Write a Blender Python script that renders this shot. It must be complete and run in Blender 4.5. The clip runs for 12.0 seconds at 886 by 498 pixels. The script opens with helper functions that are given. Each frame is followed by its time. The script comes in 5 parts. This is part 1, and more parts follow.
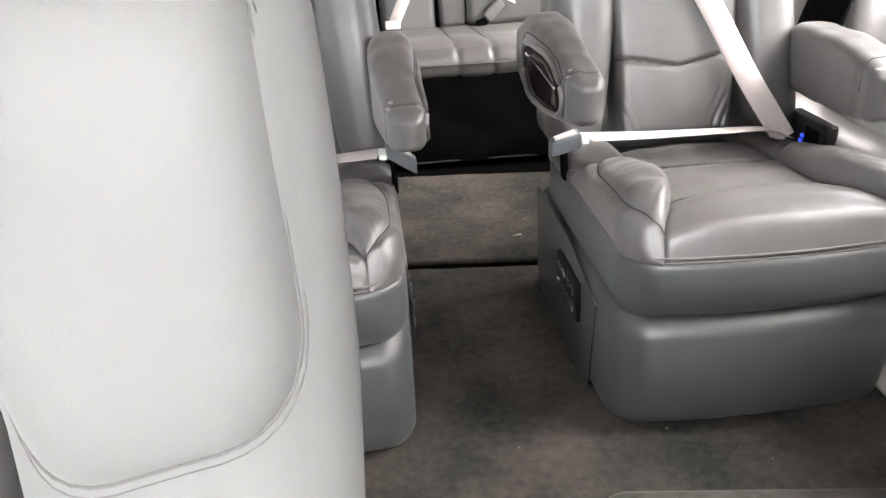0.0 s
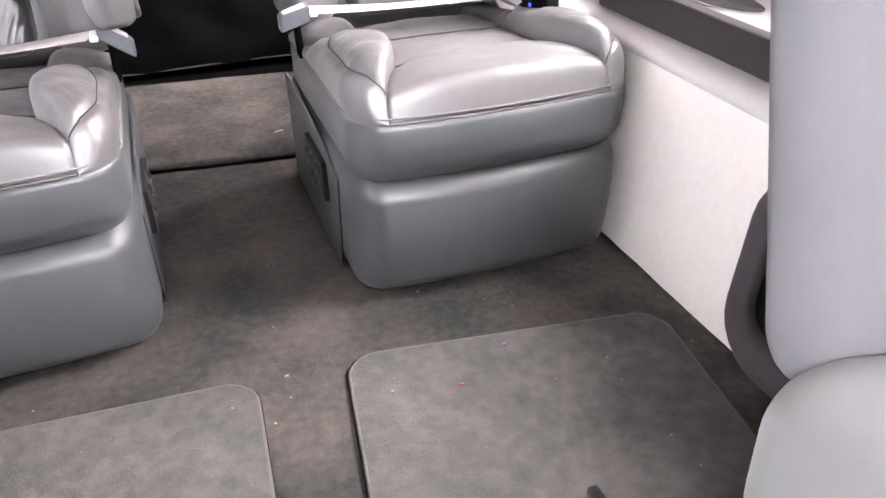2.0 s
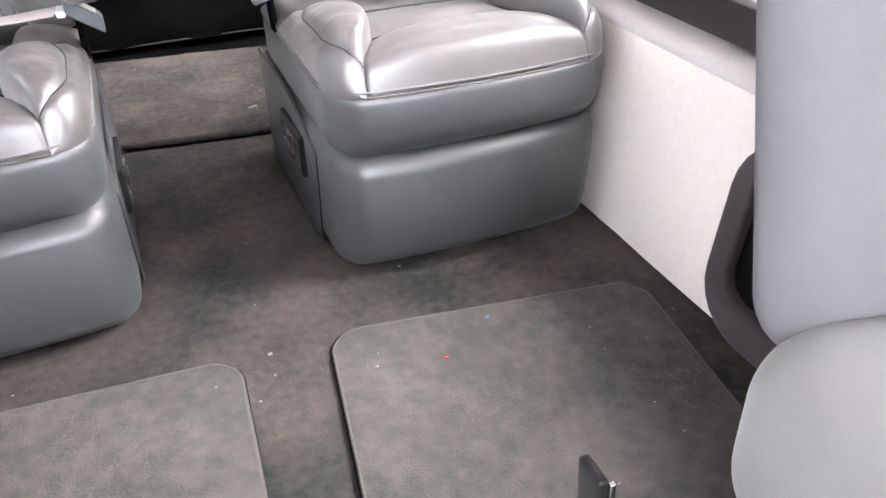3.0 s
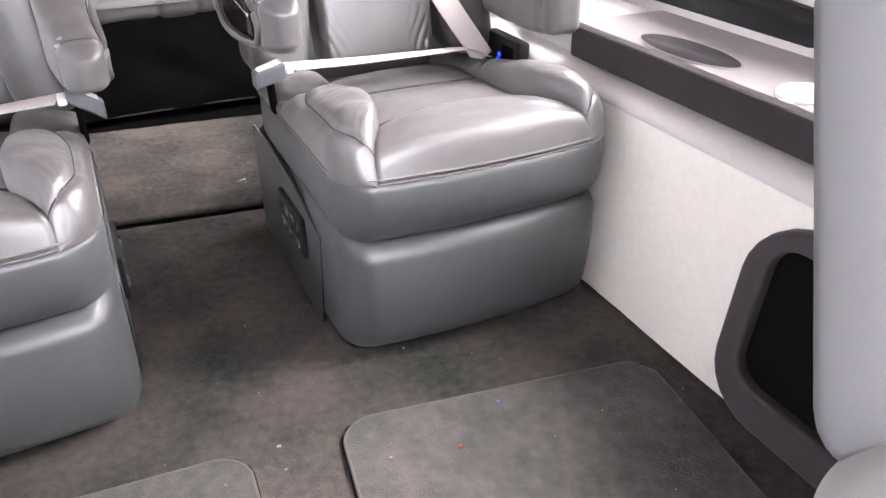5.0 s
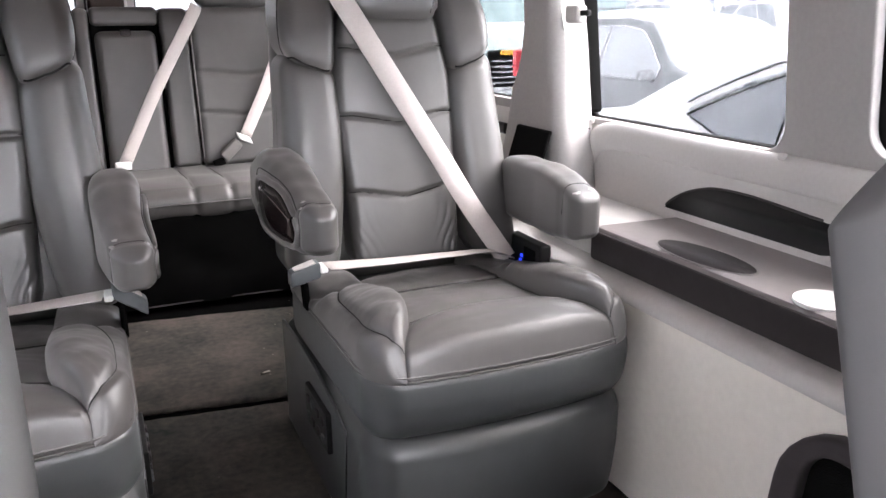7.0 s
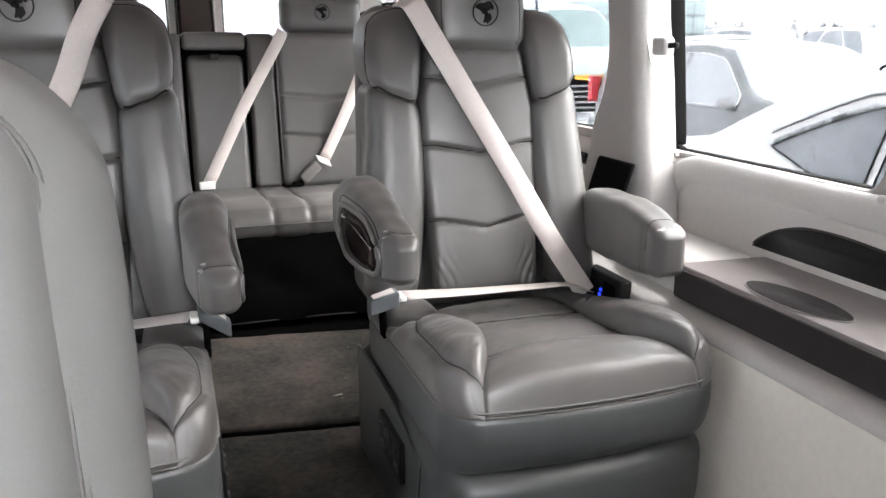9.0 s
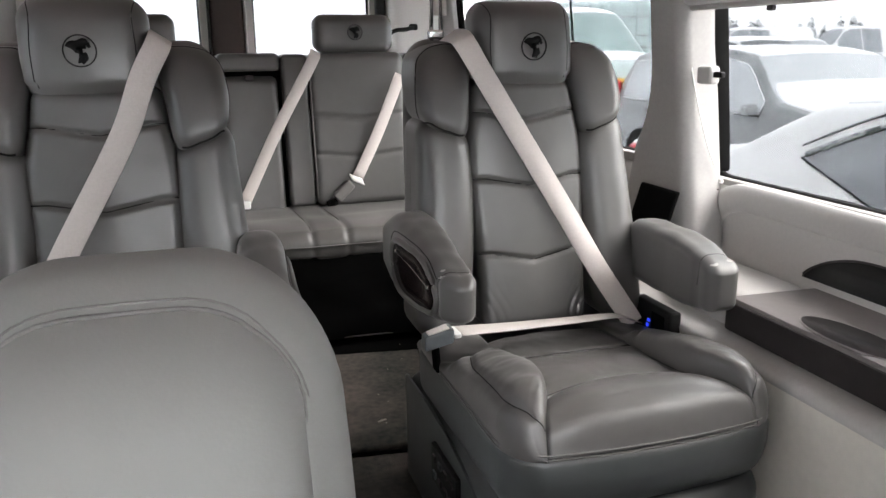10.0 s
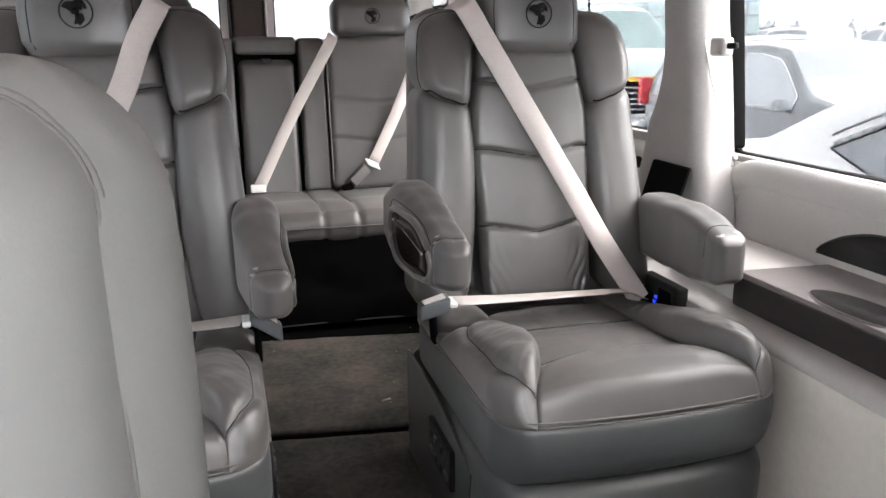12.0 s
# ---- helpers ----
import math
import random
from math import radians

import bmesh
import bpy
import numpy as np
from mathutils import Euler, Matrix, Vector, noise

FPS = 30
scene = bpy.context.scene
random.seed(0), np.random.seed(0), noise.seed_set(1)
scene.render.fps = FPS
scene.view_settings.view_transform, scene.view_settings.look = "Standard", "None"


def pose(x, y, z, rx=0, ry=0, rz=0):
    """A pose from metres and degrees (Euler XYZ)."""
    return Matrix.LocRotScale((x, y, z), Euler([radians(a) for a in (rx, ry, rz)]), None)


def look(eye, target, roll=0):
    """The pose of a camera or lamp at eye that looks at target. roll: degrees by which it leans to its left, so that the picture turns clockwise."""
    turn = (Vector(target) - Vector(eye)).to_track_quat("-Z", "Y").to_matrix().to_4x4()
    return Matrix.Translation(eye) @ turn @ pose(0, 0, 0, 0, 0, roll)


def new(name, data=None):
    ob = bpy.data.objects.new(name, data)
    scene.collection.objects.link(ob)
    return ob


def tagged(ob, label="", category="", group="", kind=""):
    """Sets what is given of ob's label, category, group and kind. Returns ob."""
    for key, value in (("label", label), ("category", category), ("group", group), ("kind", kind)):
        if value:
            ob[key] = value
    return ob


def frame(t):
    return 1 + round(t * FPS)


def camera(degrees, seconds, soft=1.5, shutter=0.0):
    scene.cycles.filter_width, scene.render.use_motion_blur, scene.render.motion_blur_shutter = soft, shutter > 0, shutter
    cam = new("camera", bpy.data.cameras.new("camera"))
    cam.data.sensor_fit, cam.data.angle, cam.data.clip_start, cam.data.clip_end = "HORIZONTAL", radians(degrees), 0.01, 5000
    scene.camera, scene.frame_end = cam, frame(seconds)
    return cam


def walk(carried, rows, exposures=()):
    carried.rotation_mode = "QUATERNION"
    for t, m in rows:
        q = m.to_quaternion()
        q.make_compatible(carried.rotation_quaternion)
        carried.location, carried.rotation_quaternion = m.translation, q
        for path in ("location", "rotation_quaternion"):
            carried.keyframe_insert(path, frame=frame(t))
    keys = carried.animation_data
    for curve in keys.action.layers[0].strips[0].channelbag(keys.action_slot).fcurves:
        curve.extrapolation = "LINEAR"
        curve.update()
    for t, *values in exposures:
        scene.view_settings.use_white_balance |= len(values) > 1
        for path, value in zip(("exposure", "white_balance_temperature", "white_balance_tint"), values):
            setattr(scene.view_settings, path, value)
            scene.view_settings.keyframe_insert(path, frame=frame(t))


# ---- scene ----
cam = camera(58.4, 12.0)
PATH = [
    (0, (-0.212, 0.337, 0.934), (-0.068, 2.138, 0.075), -3.1),
    (0.5, (-0.158, 0.335, 0.911), (-0.007, 2.076, -0.061), -3.4),
    (1, (-0.074, 0.304, 0.865), (0.192, 2.018, -0.13), -2.7),
    (1.5, (-0.083, 0.279, 0.865), (0.405, 1.938, -0.14), -1.9),
    (2, (-0.091, 0.269, 0.845), (0.469, 1.885, -0.192), -1.6),
    (2.5, (-0.09, 0.264, 0.835), (0.488, 1.83, -0.267), -1.6),
    (4.5, (-0.154, 0.342, 0.889), (0.54, 1.92, -0.125), -1.0),
    (5, (-0.155, 0.34, 0.89), (0.563, 1.923, -0.1), -0.9),
    (5.5, (-0.168, 0.335, 0.91), (0.575, 1.941, -0.021), -0.8),
    (6, (-0.21, 0.336, 0.942), (0.569, 2.026, 0.208), -0.7),
    (6.5, (-0.204, 0.32, 0.934), (0.58, 2.066, 0.354), -0.8),
    (8.5, (-0.151, 0.355, 0.89), (0.529, 2.162, 0.365), 0.3),
    (9, (-0.208, 0.346, 0.937), (0.409, 2.182, 0.435), 0.1),
    (9.5, (-0.269, 0.343, 0.994), (0.321, 2.188, 0.497), 0.1),
    (10, (-0.278, 0.372, 1.007), (0.303, 2.22, 0.508), -0.5),
    (10.5, (-0.268, 0.412, 1.008), (0.324, 2.262, 0.531), -0.2),
    (11, (-0.27, 0.435, 0.995), (0.327, 2.284, 0.52), -0.3),
    (11.5, (-0.252, 0.392, 0.969), (0.312, 2.249, 0.489), -0.6),
    (12, (-0.212, 0.368, 0.937), (0.294, 2.238, 0.442), -0.4),
]
EXPOSURES = [(0.0, 5.70, 6700, 13), (0.5, 6.02, 6600, 14), (1.0, 6.38, 6500, 20), (2.0, 6.44, 6450, 22), (2.5, 6.48, 6350, 18), (4.5, 6.26, 6450, 21), (5.5, 6.18, 6450, 20), (6.5, 5.28, 6500, 18), (8.5, 5.08, 6550, 14), (9.0, 5.08, 6600, 12), (10.0, 4.54, 6650, 11), (11.0, 4.64, 6650, 13), (12.0, 4.90, 6650, 13)]
walk(cam, [(t, look(eye, target, roll)) for t, eye, target, roll in PATH], EXPOSURES)

# ---------------------------------------------------------------- light
SUN_UP, SUN_AZ = 38.0, 100.0
world = bpy.data.worlds.new("overcast_sky")
scene.world = world
world.use_nodes = True
wn, wl = world.node_tree.nodes, world.node_tree.links
sky = wn.new("ShaderNodeTexSky")
sky.sky_type = 'NISHITA'
sky.sun_disc = False
sky.sun_elevation, sky.sun_rotation = radians(SUN_UP), radians(SUN_AZ)
sky.air_density, sky.dust_density = 1.0, 4.0
sat = wn.new("ShaderNodeHueSaturation")
sat.inputs["Saturation"].default_value = 0.12
wl.new(sky.outputs[0], sat.inputs["Color"])
cloud = wn.new("ShaderNodeMix")
cloud.data_type = 'RGBA'
cloud.inputs[0].default_value = 0.75
cloud.inputs[7].default_value = (5.8, 6.0, 6.2, 1)
wl.new(sat.outputs[0], cloud.inputs[6])
wl.new(cloud.outputs[2], wn["Background"].inputs["Color"])
wn["Background"].inputs["Strength"].default_value = 0.15

sun = new("sun", bpy.data.lights.new("sun", 'SUN'))
sun.data.energy, sun.data.angle, sun.data.color = 0.4, radians(50), (1.0, 0.97, 0.93)
TO_SUN = Vector((math.sin(radians(SUN_AZ)) * math.cos(radians(SUN_UP)), math.cos(radians(SUN_AZ)) * math.cos(radians(SUN_UP)), math.sin(radians(SUN_UP))))
sun.matrix_world = look((0, 0, 5), Vector((0, 0, 5)) - TO_SUN)


# ---------------------------------------------------------------- materials
def material(name, colour, rough=0.5, metal=0.0, vary=0.12, grain=60.0, bump=0.1, fine=400.0, finebump=0.0, stain=2.5, spec=0.5, second=None, coat=0.0, first=None, spread=0.18, speck=1.0, coat_rough=0.03):
    m = bpy.data.materials.new(name)
    m.use_nodes = True
    n, l = m.node_tree.nodes, m.node_tree.links
    b = n["Principled BSDF"]
    b.inputs["Metallic"].default_value = metal
    b.inputs["Specular IOR Level"].default_value = spec
    b.inputs["Coat Weight"].default_value, b.inputs["Coat Roughness"].default_value = coat, coat_rough
    co = n.new("ShaderNodeTexCoord")
    big = n.new("ShaderNodeTexNoise")
    big.inputs["Scale"].default_value, big.inputs["Detail"].default_value = stain, 6
    small = n.new("ShaderNodeTexNoise")
    small.inputs["Scale"].default_value, small.inputs["Detail"].default_value = grain, 4
    for t in (big, small):
        l.new(co.outputs["Object"], t.inputs["Vector"])
    add = n.new("ShaderNodeMath")
    add.operation = 'ADD'
    half = n.new("ShaderNodeMath")
    half.operation = 'MULTIPLY'
    half.inputs[1].default_value = 1 / (1 + speck)
    weigh = n.new("ShaderNodeMath")
    weigh.operation = 'MULTIPLY'
    weigh.inputs[1].default_value = speck
    l.new(small.outputs[0], weigh.inputs[0])
    l.new(big.outputs[0], add.inputs[0])
    l.new(weigh.outputs[0], add.inputs[1])
    l.new(add.outputs[0], half.inputs[0])
    ramp = n.new("ShaderNodeValToRGB")
    ramp.color_ramp.elements[0].position, ramp.color_ramp.elements[1].position = 0.5 - spread, 0.5 + spread
    dark = first or [c * (1 - vary) for c in colour]
    lite = second or [min(1, c * (1 + vary)) for c in colour]
    ramp.color_ramp.elements[0].color, ramp.color_ramp.elements[1].color = (*dark, 1), (*lite, 1)
    l.new(half.outputs[0], ramp.inputs[0])
    l.new(ramp.outputs[0], b.inputs["Base Color"])
    rr = n.new("ShaderNodeMapRange")
    rr.inputs["To Min"].default_value, rr.inputs["To Max"].default_value = max(0.02, rough - 0.07), min(1, rough + 0.07)
    l.new(big.outputs[0], rr.inputs[0])
    l.new(rr.outputs[0], b.inputs["Roughness"])
    bm_ = n.new("ShaderNodeBump")
    bm_.inputs["Strength"].default_value, bm_.inputs["Distance"].default_value = bump, 0.004
    l.new(small.outputs[0], bm_.inputs["Height"])
    last = bm_
    if finebump:
        v = n.new("ShaderNodeTexVoronoi")
        v.inputs["Scale"].default_value = fine
        l.new(co.outputs["Object"], v.inputs["Vector"])
        b2 = n.new("ShaderNodeBump")
        b2.inputs["Strength"].default_value, b2.inputs["Distance"].default_value = finebump, 0.001
        l.new(v.outputs["Distance"], b2.inputs["Height"])
        l.new(bm_.outputs[0], b2.inputs["Normal"])
        last = b2
    l.new(last.outputs[0], b.inputs["Normal"])
    return m


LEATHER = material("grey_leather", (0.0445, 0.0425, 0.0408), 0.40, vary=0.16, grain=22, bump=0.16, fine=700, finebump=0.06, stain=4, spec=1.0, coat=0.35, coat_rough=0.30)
# Lighter copy of the chair leather: brightness of the cushion tops put into colour.
LITHIDE = material("lit_grey_leather", (0.060, 0.0565, 0.0545), 0.42, vary=0.18, grain=22, bump=0.16, fine=700, finebump=0.06, stain=4, spec=1.0, coat=0.45, coat_rough=0.34)
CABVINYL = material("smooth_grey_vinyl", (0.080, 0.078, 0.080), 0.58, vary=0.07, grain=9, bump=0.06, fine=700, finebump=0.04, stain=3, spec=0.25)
# Paler copy of the cab vinyl, its colour holding light on arm and cushions.
LITVINYL = material("lit_grey_vinyl", (0.200, 0.200, 0.194), 0.55, vary=0.07, grain=9, bump=0.06, fine=700, finebump=0.04, stain=3, spec=0.25)
# Darker copy of the chair leather: shade on the low fronts put into colour.
SHADEHIDE = material("shaded_blue_grey_leather", (0.035, 0.0380, 0.0390), 0.40, vary=0.14, grain=22, bump=0.14, fine=700, finebump=0.06, stain=4, spec=0.85)
STITCH = material("grey_thread", (0.135, 0.13, 0.126), 0.7, grain=300, bump=0.3)
SEAMSHADE = material("seam_shade", (0.026, 0.0255, 0.025), 0.7, spec=0.2)
SEAM = material("dark_seam", (0.014, 0.014, 0.014), 0.8, spec=0.1)
CARPET = material("dark_carpet", (0.06, 0.054, 0.047), 0.97, grain=55, bump=0.5, fine=260, finebump=1.0, stain=5.5, spec=0.05, first=(0.026, 0.031, 0.028), second=(0.100, 0.084, 0.076), spread=0.16, speck=0.5)
MATPILE = material("mat_pile", (0.1, 0.09, 0.08), 0.97, grain=42, bump=0.6, fine=260, finebump=1.0, stain=5.0, spec=0.05, first=(0.058, 0.062, 0.056), second=(0.126, 0.115, 0.107), spread=0.17, speck=0.9)
BINDING = material("mat_binding", (0.098, 0.092, 0.084), 0.95, grain=200, bump=0.5)
TRIM = material("light_grey_plastic", (0.55, 0.535, 0.52), 0.5, vary=0.05, grain=120, bump=0.05, fine=900, finebump=0.1)
UPPER = material("grey_upper_lining", (0.39, 0.38, 0.37), 0.85, vary=0.06, grain=120, bump=0.06, fine=900, finebump=0.15, spec=0.08)
PANEL = material("beige_vinyl", (0.82, 0.785, 0.725), 0.30, vary=0.05, grain=60, bump=0.06, fine=800, finebump=0.1)
HEADLINER = material("warm_grey_headliner", (0.52, 0.40, 0.36), 0.9, vary=0.05, fine=900, finebump=0.3)
BROWN = material("brown_grey_plastic", (0.040, 0.034, 0.036), 0.5, vary=0.12, spec=0.3, fine=900, finebump=0.1)
STRIP = material("dark_ledge_strip", (0.026, 0.022, 0.0225), 0.55, vary=0.12, spec=0.2, fine=900, finebump=0.1)
LEDGE = material("brown_grey_ledge_plastic", (0.20, 0.180, 0.178), 0.42, vary=0.08, fine=900, finebump=0.1)
BLACK = material("black_plastic", (0.008, 0.008, 0.008), 0.4, vary=0.2, spec=0.2)
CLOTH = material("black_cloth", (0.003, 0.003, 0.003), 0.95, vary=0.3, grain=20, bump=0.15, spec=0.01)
MESHB = material("black_mesh", (0.004, 0.004, 0.004), 0.8, fine=500, finebump=0.8, spec=0.04)
WEB = material("grey_webbing", (0.56, 0.515, 0.495), 0.6, vary=0.06, grain=200, bump=0.2, fine=900, finebump=0.4)
BUCKLE = material("grey_buckle_plastic", (0.085, 0.094, 0.100), 0.42)
CHROME = material("chrome", (0.75, 0.75, 0.75), 0.15, metal=1.0, vary=0.03)
WOOD = material("dark_gloss_inlay", (0.003, 0.002, 0.002), 0.14, vary=0.3, spec=0.10)
MULLION = material("brown_door_trim", (0.06, 0.038, 0.032), 0.55)
RUBBER = material("black_rubber", (0.004, 0.004, 0.004), 0.7, spec=0.05)
WHITE = material("white_plastic", (0.8, 0.8, 0.78), 0.4, vary=0.03)
SHADECLOTH = material("shade_fabric", (0.55, 0.52, 0.5), 0.8, vary=0.05, fine=900, finebump=0.3)
REDBIT = material("red_crumb", (0.35, 0.05, 0.03), 0.7)
BLUEBIT = material("blue_crumb", (0.12, 0.17, 0.35), 0.7)
CRUMB = material("pale_crumb", (0.27, 0.25, 0.21), 0.8)
SNOWC = material("snow", (0.8, 0.81, 0.83), 0.8, vary=0.06, grain=3, bump=0.5, stain=0.4)
PAINTW = material("white_car_paint", (0.75, 0.75, 0.75), 0.4, vary=0.04, coat=0.2)
PAINTD = material("dark_grey_car_paint", (0.23, 0.235, 0.24), 0.45, vary=0.3, coat=0.1, grain=25, spec=0.3)
PAINTT = material("teal_car_paint", (0.42, 0.50, 0.49), 0.4, vary=0.1, coat=0.2)
TEALGLASS = material("teal_van_glass", (0.22, 0.29, 0.285), 0.3, vary=0.3, grain=30, spec=0.3)
CARGLASS = material("car_window_glass", (0.28, 0.295, 0.315), 0.36, grain=14, spec=0.3, spread=0.14, first=(0.20, 0.21, 0.225), second=(0.36, 0.375, 0.395), speck=0.8)
# Pale base colour holds snow dust and bright reflections together.
SNOWGLASS = material("snowy_reflecting_car_glass", (0.42, 0.435, 0.45), 0.4, vary=0.14, grain=30, spec=0.3, stain=1.5)
TAIL = material("red_tail_light", (0.5, 0.04, 0.05), 0.25)
FLECK = material("snow_flecked_plastic", (0.1, 0.1, 0.1), 0.7, grain=34, bump=0.5, stain=6, spec=0.2, first=(0.05, 0.052, 0.055), second=(0.60, 0.61, 0.62), spread=0.10, speck=2.0)
DARKGLASS = material("dark_car_glass", (0.10, 0.105, 0.115), 0.35, vary=0.3, grain=12, spec=0.3)
AMBER = material("amber_plate", (0.6, 0.3, 0.03), 0.5)
# Needles and bark are coloured pale in place of distance haze.
PINE = material("hazed_pine_needles", (0.36, 0.375, 0.38), 0.9, vary=0.3)
TRUNK = material("hazed_bark", (0.3, 0.3, 0.3), 0.9)


def glow(name, colour, strength):
    m = bpy.data.materials.new(name)
    m.use_nodes = True
    b = m.node_tree.nodes["Principled BSDF"]
    b.inputs["Base Color"].default_value = (*colour, 1)
    b.inputs["Emission Color"].default_value = (*colour, 1)
    b.inputs["Emission Strength"].default_value = strength
    return m


WORN = material("worn_leather", (0.36, 0.35, 0.34), 0.7, vary=0.35, grain=90, bump=0.4)
LEDBLUE = glow("blue_led", (0.02, 0.05, 1.0), 0.05)


def glass_material():
    m = bpy.data.materials.new("window_glass")
    m.use_nodes = True
    b = m.node_tree.nodes["Principled BSDF"]
    # Dark colour dims the view outside, not the daylight that most panes let in.
    b.inputs["Base Color"].default_value = (0.074, 0.077, 0.079, 1)
    b.inputs["Roughness"].default_value = 0.02
    b.inputs["IOR"].default_value = 1.05
    b.inputs["Transmission Weight"].default_value = 1.0
    return m


GLASS = glass_material()


def thin_glass(name, through_it):
    """Thin pane that lets a part of the light straight through."""
    m = bpy.data.materials.new(name)
    m.use_nodes = True
    n, l = m.node_tree.nodes, m.node_tree.links
    clear, gloss, mix = n.new("ShaderNodeBsdfTransparent"), n.new("ShaderNodeBsdfGlossy"), n.new("ShaderNodeMixShader")
    clear.inputs["Color"].default_value = (through_it, through_it, through_it, 1)
    gloss.inputs["Roughness"].default_value = 0.05
    mix.inputs[0].default_value = 0.05
    l.new(clear.outputs[0], mix.inputs[1])
    l.new(gloss.outputs[0], mix.inputs[2])
    l.new(mix.outputs[0], n["Material Output"].inputs["Surface"])
    return m


DIMGLASS = thin_glass("light_dimming_glass", 0.76)


# ---------------------------------------------------------------- mesh helpers
def mesh_of(name, bm, mat, smooth=True):
    me = bpy.data.meshes.new(name)
    bmesh.ops.recalc_face_normals(bm, faces=bm.faces)
    bm.to_mesh(me)
    bm.free()
    for p in me.polygons:
        p.use_smooth = smooth
    me.materials.append(mat)
    return me


def part(name, bm, mat, parent=None, label="", smooth=True):
    ob = new(name, mesh_of(name, bm, mat, smooth))
    if parent is not None:
        ob.parent = parent
    if label:
        ob["label"] = label
    return ob


def empty(name, x=0, y=0, z=0):
    ob = new(name)
    ob.location = (x, y, z)
    ob.empty_display_size = 0.1
    return ob


def axis(h, r, k, m):
    """Sample places on one axis of a rounded box: dense in the round, m spans between."""
    e = [r * math.tan(radians(45) * i / k) for i in range(k, -1, -1)]
    a = h - r
    lo = [-a - v for v in e]
    mid = [-a + 2 * a * i / m for i in range(1, m)] if a > 1e-6 else []
    hi = [a + v for v in reversed(e)]
    if a <= 1e-6:
        hi = hi[1:]
    return lo + mid + hi


def rbox(c, s, r, f=None, k=4, m=6, bm=None):
    """A box at c of size s with rounded edges r; f bends each local point."""
    own = bm or bmesh.new()
    hx, hy, hz = (v / 2 for v in s)
    r = min(r, hx, hy, hz)
    mm = m if isinstance(m, tuple) else (m, m, m)
    A = [axis(h, r, k, q) for h, q in zip((hx, hy, hz), mm)]
    seen = {}

    def vert(p):
        key = tuple(round(v, 6) for v in p)
        if key not in seen:
            q = Vector(p)
            i = Vector([max(-(h - r), min(h - r, v)) for h, v in zip((hx, hy, hz), p)])
            d = q - i
            if d.length > 1e-9:
                q = i + d.normalized() * r
            if f:
                q = Vector(f(q.x, q.y, q.z))
            seen[key] = own.verts.new(q + Vector(c))
        return seen[key]

    for ax in range(3):
        u, v = [a for a in range(3) if a != ax]
        for sign in (-1, 1):
            for i in range(len(A[u]) - 1):
                for j in range(len(A[v]) - 1):
                    quad = []
                    for a, b in ((i, j), (i + 1, j), (i + 1, j + 1), (i, j + 1)):
                        p = [0, 0, 0]
                        p[ax] = sign * (hx, hy, hz)[ax]
                        p[u], p[v] = A[u][a], A[v][b]
                        quad.append(vert(p))
                    if len(set(quad)) == 4:
                        try:
                            own.faces.new(quad)
                        except ValueError:
                            pass
    return own


def on_box(c, s, r, f, p):
    """The place on a rounded, bent box that the point p of its plain box comes to."""
    half = [v / 2 for v in s]
    r = min(r, *half)
    q = Vector(p)
    i = Vector([max(-(h - r), min(h - r, v)) for h, v in zip(half, p)])
    d = q - i
    if d.length > 1e-9:
        q = i + d.normalized() * r
    if f:
        q = Vector(f(q.x, q.y, q.z))
    return q + Vector(c)


def lay(c, s, r, f, pts, n=8):
    """A smooth line laid on a rounded, bent box."""
    return [on_box(c, s, r, f, p) for p in smoothline(pts, n)]


def worn(c, s, r, f, at, u, v, size, seed):
    """An uneven worn patch on a rounded, bent box, a hair proud of it."""
    bm = bmesh.new()
    rr = random.Random(seed)
    big = tuple(k + 0.0014 for k in s)
    at, u, v = Vector(at), Vector(u), Vector(v)
    mid = bm.verts.new(on_box(c, big, r, f, at))
    ring = []
    for k in range(14):
        a = 2 * math.pi * k / 14
        d = size * rr.uniform(0.35, 1.0)
        ring.append(bm.verts.new(on_box(c, big, r, f, at + u * d * math.cos(a) + v * d * math.sin(a))))
    for a, b in zip(ring, ring[1:] + ring[:1]):
        bm.faces.new((mid, a, b))
    return bm


def tube(points, r, seg=8, bm=None, closed=False):
    """A round tube along points."""
    own = bm or bmesh.new()
    P = [Vector(p) for p in points]
    rings = []
    n = len(P)
    for i, p in enumerate(P):
        a = P[(i - 1) % n] if closed or i else P[0]
        b = P[(i + 1) % n] if closed or i < n - 1 else P[-1]
        d = (b - a).normalized()
        up = Vector((0, 0, 1)) if abs(d.z) < 0.9 else Vector((0, 1, 0))
        s = d.cross(up).normalized()
        t = s.cross(d)
        rr = r(i / (n - 1)) if callable(r) else r
        rings.append([own.verts.new(p + (s * math.cos(2 * math.pi * k / seg) + t * math.sin(2 * math.pi * k / seg)) * rr) for k in range(seg)])
    pairs = list(zip(rings, rings[1:])) + ([(rings[-1], rings[0])] if closed else [])
    for A, B in pairs:
        for k in range(seg):
            own.faces.new((A[k], A[(k + 1) % seg], B[(k + 1) % seg], B[k]))
    if not closed:
        own.faces.new(rings[0])
        own.faces.new(list(reversed(rings[-1])))
    return own


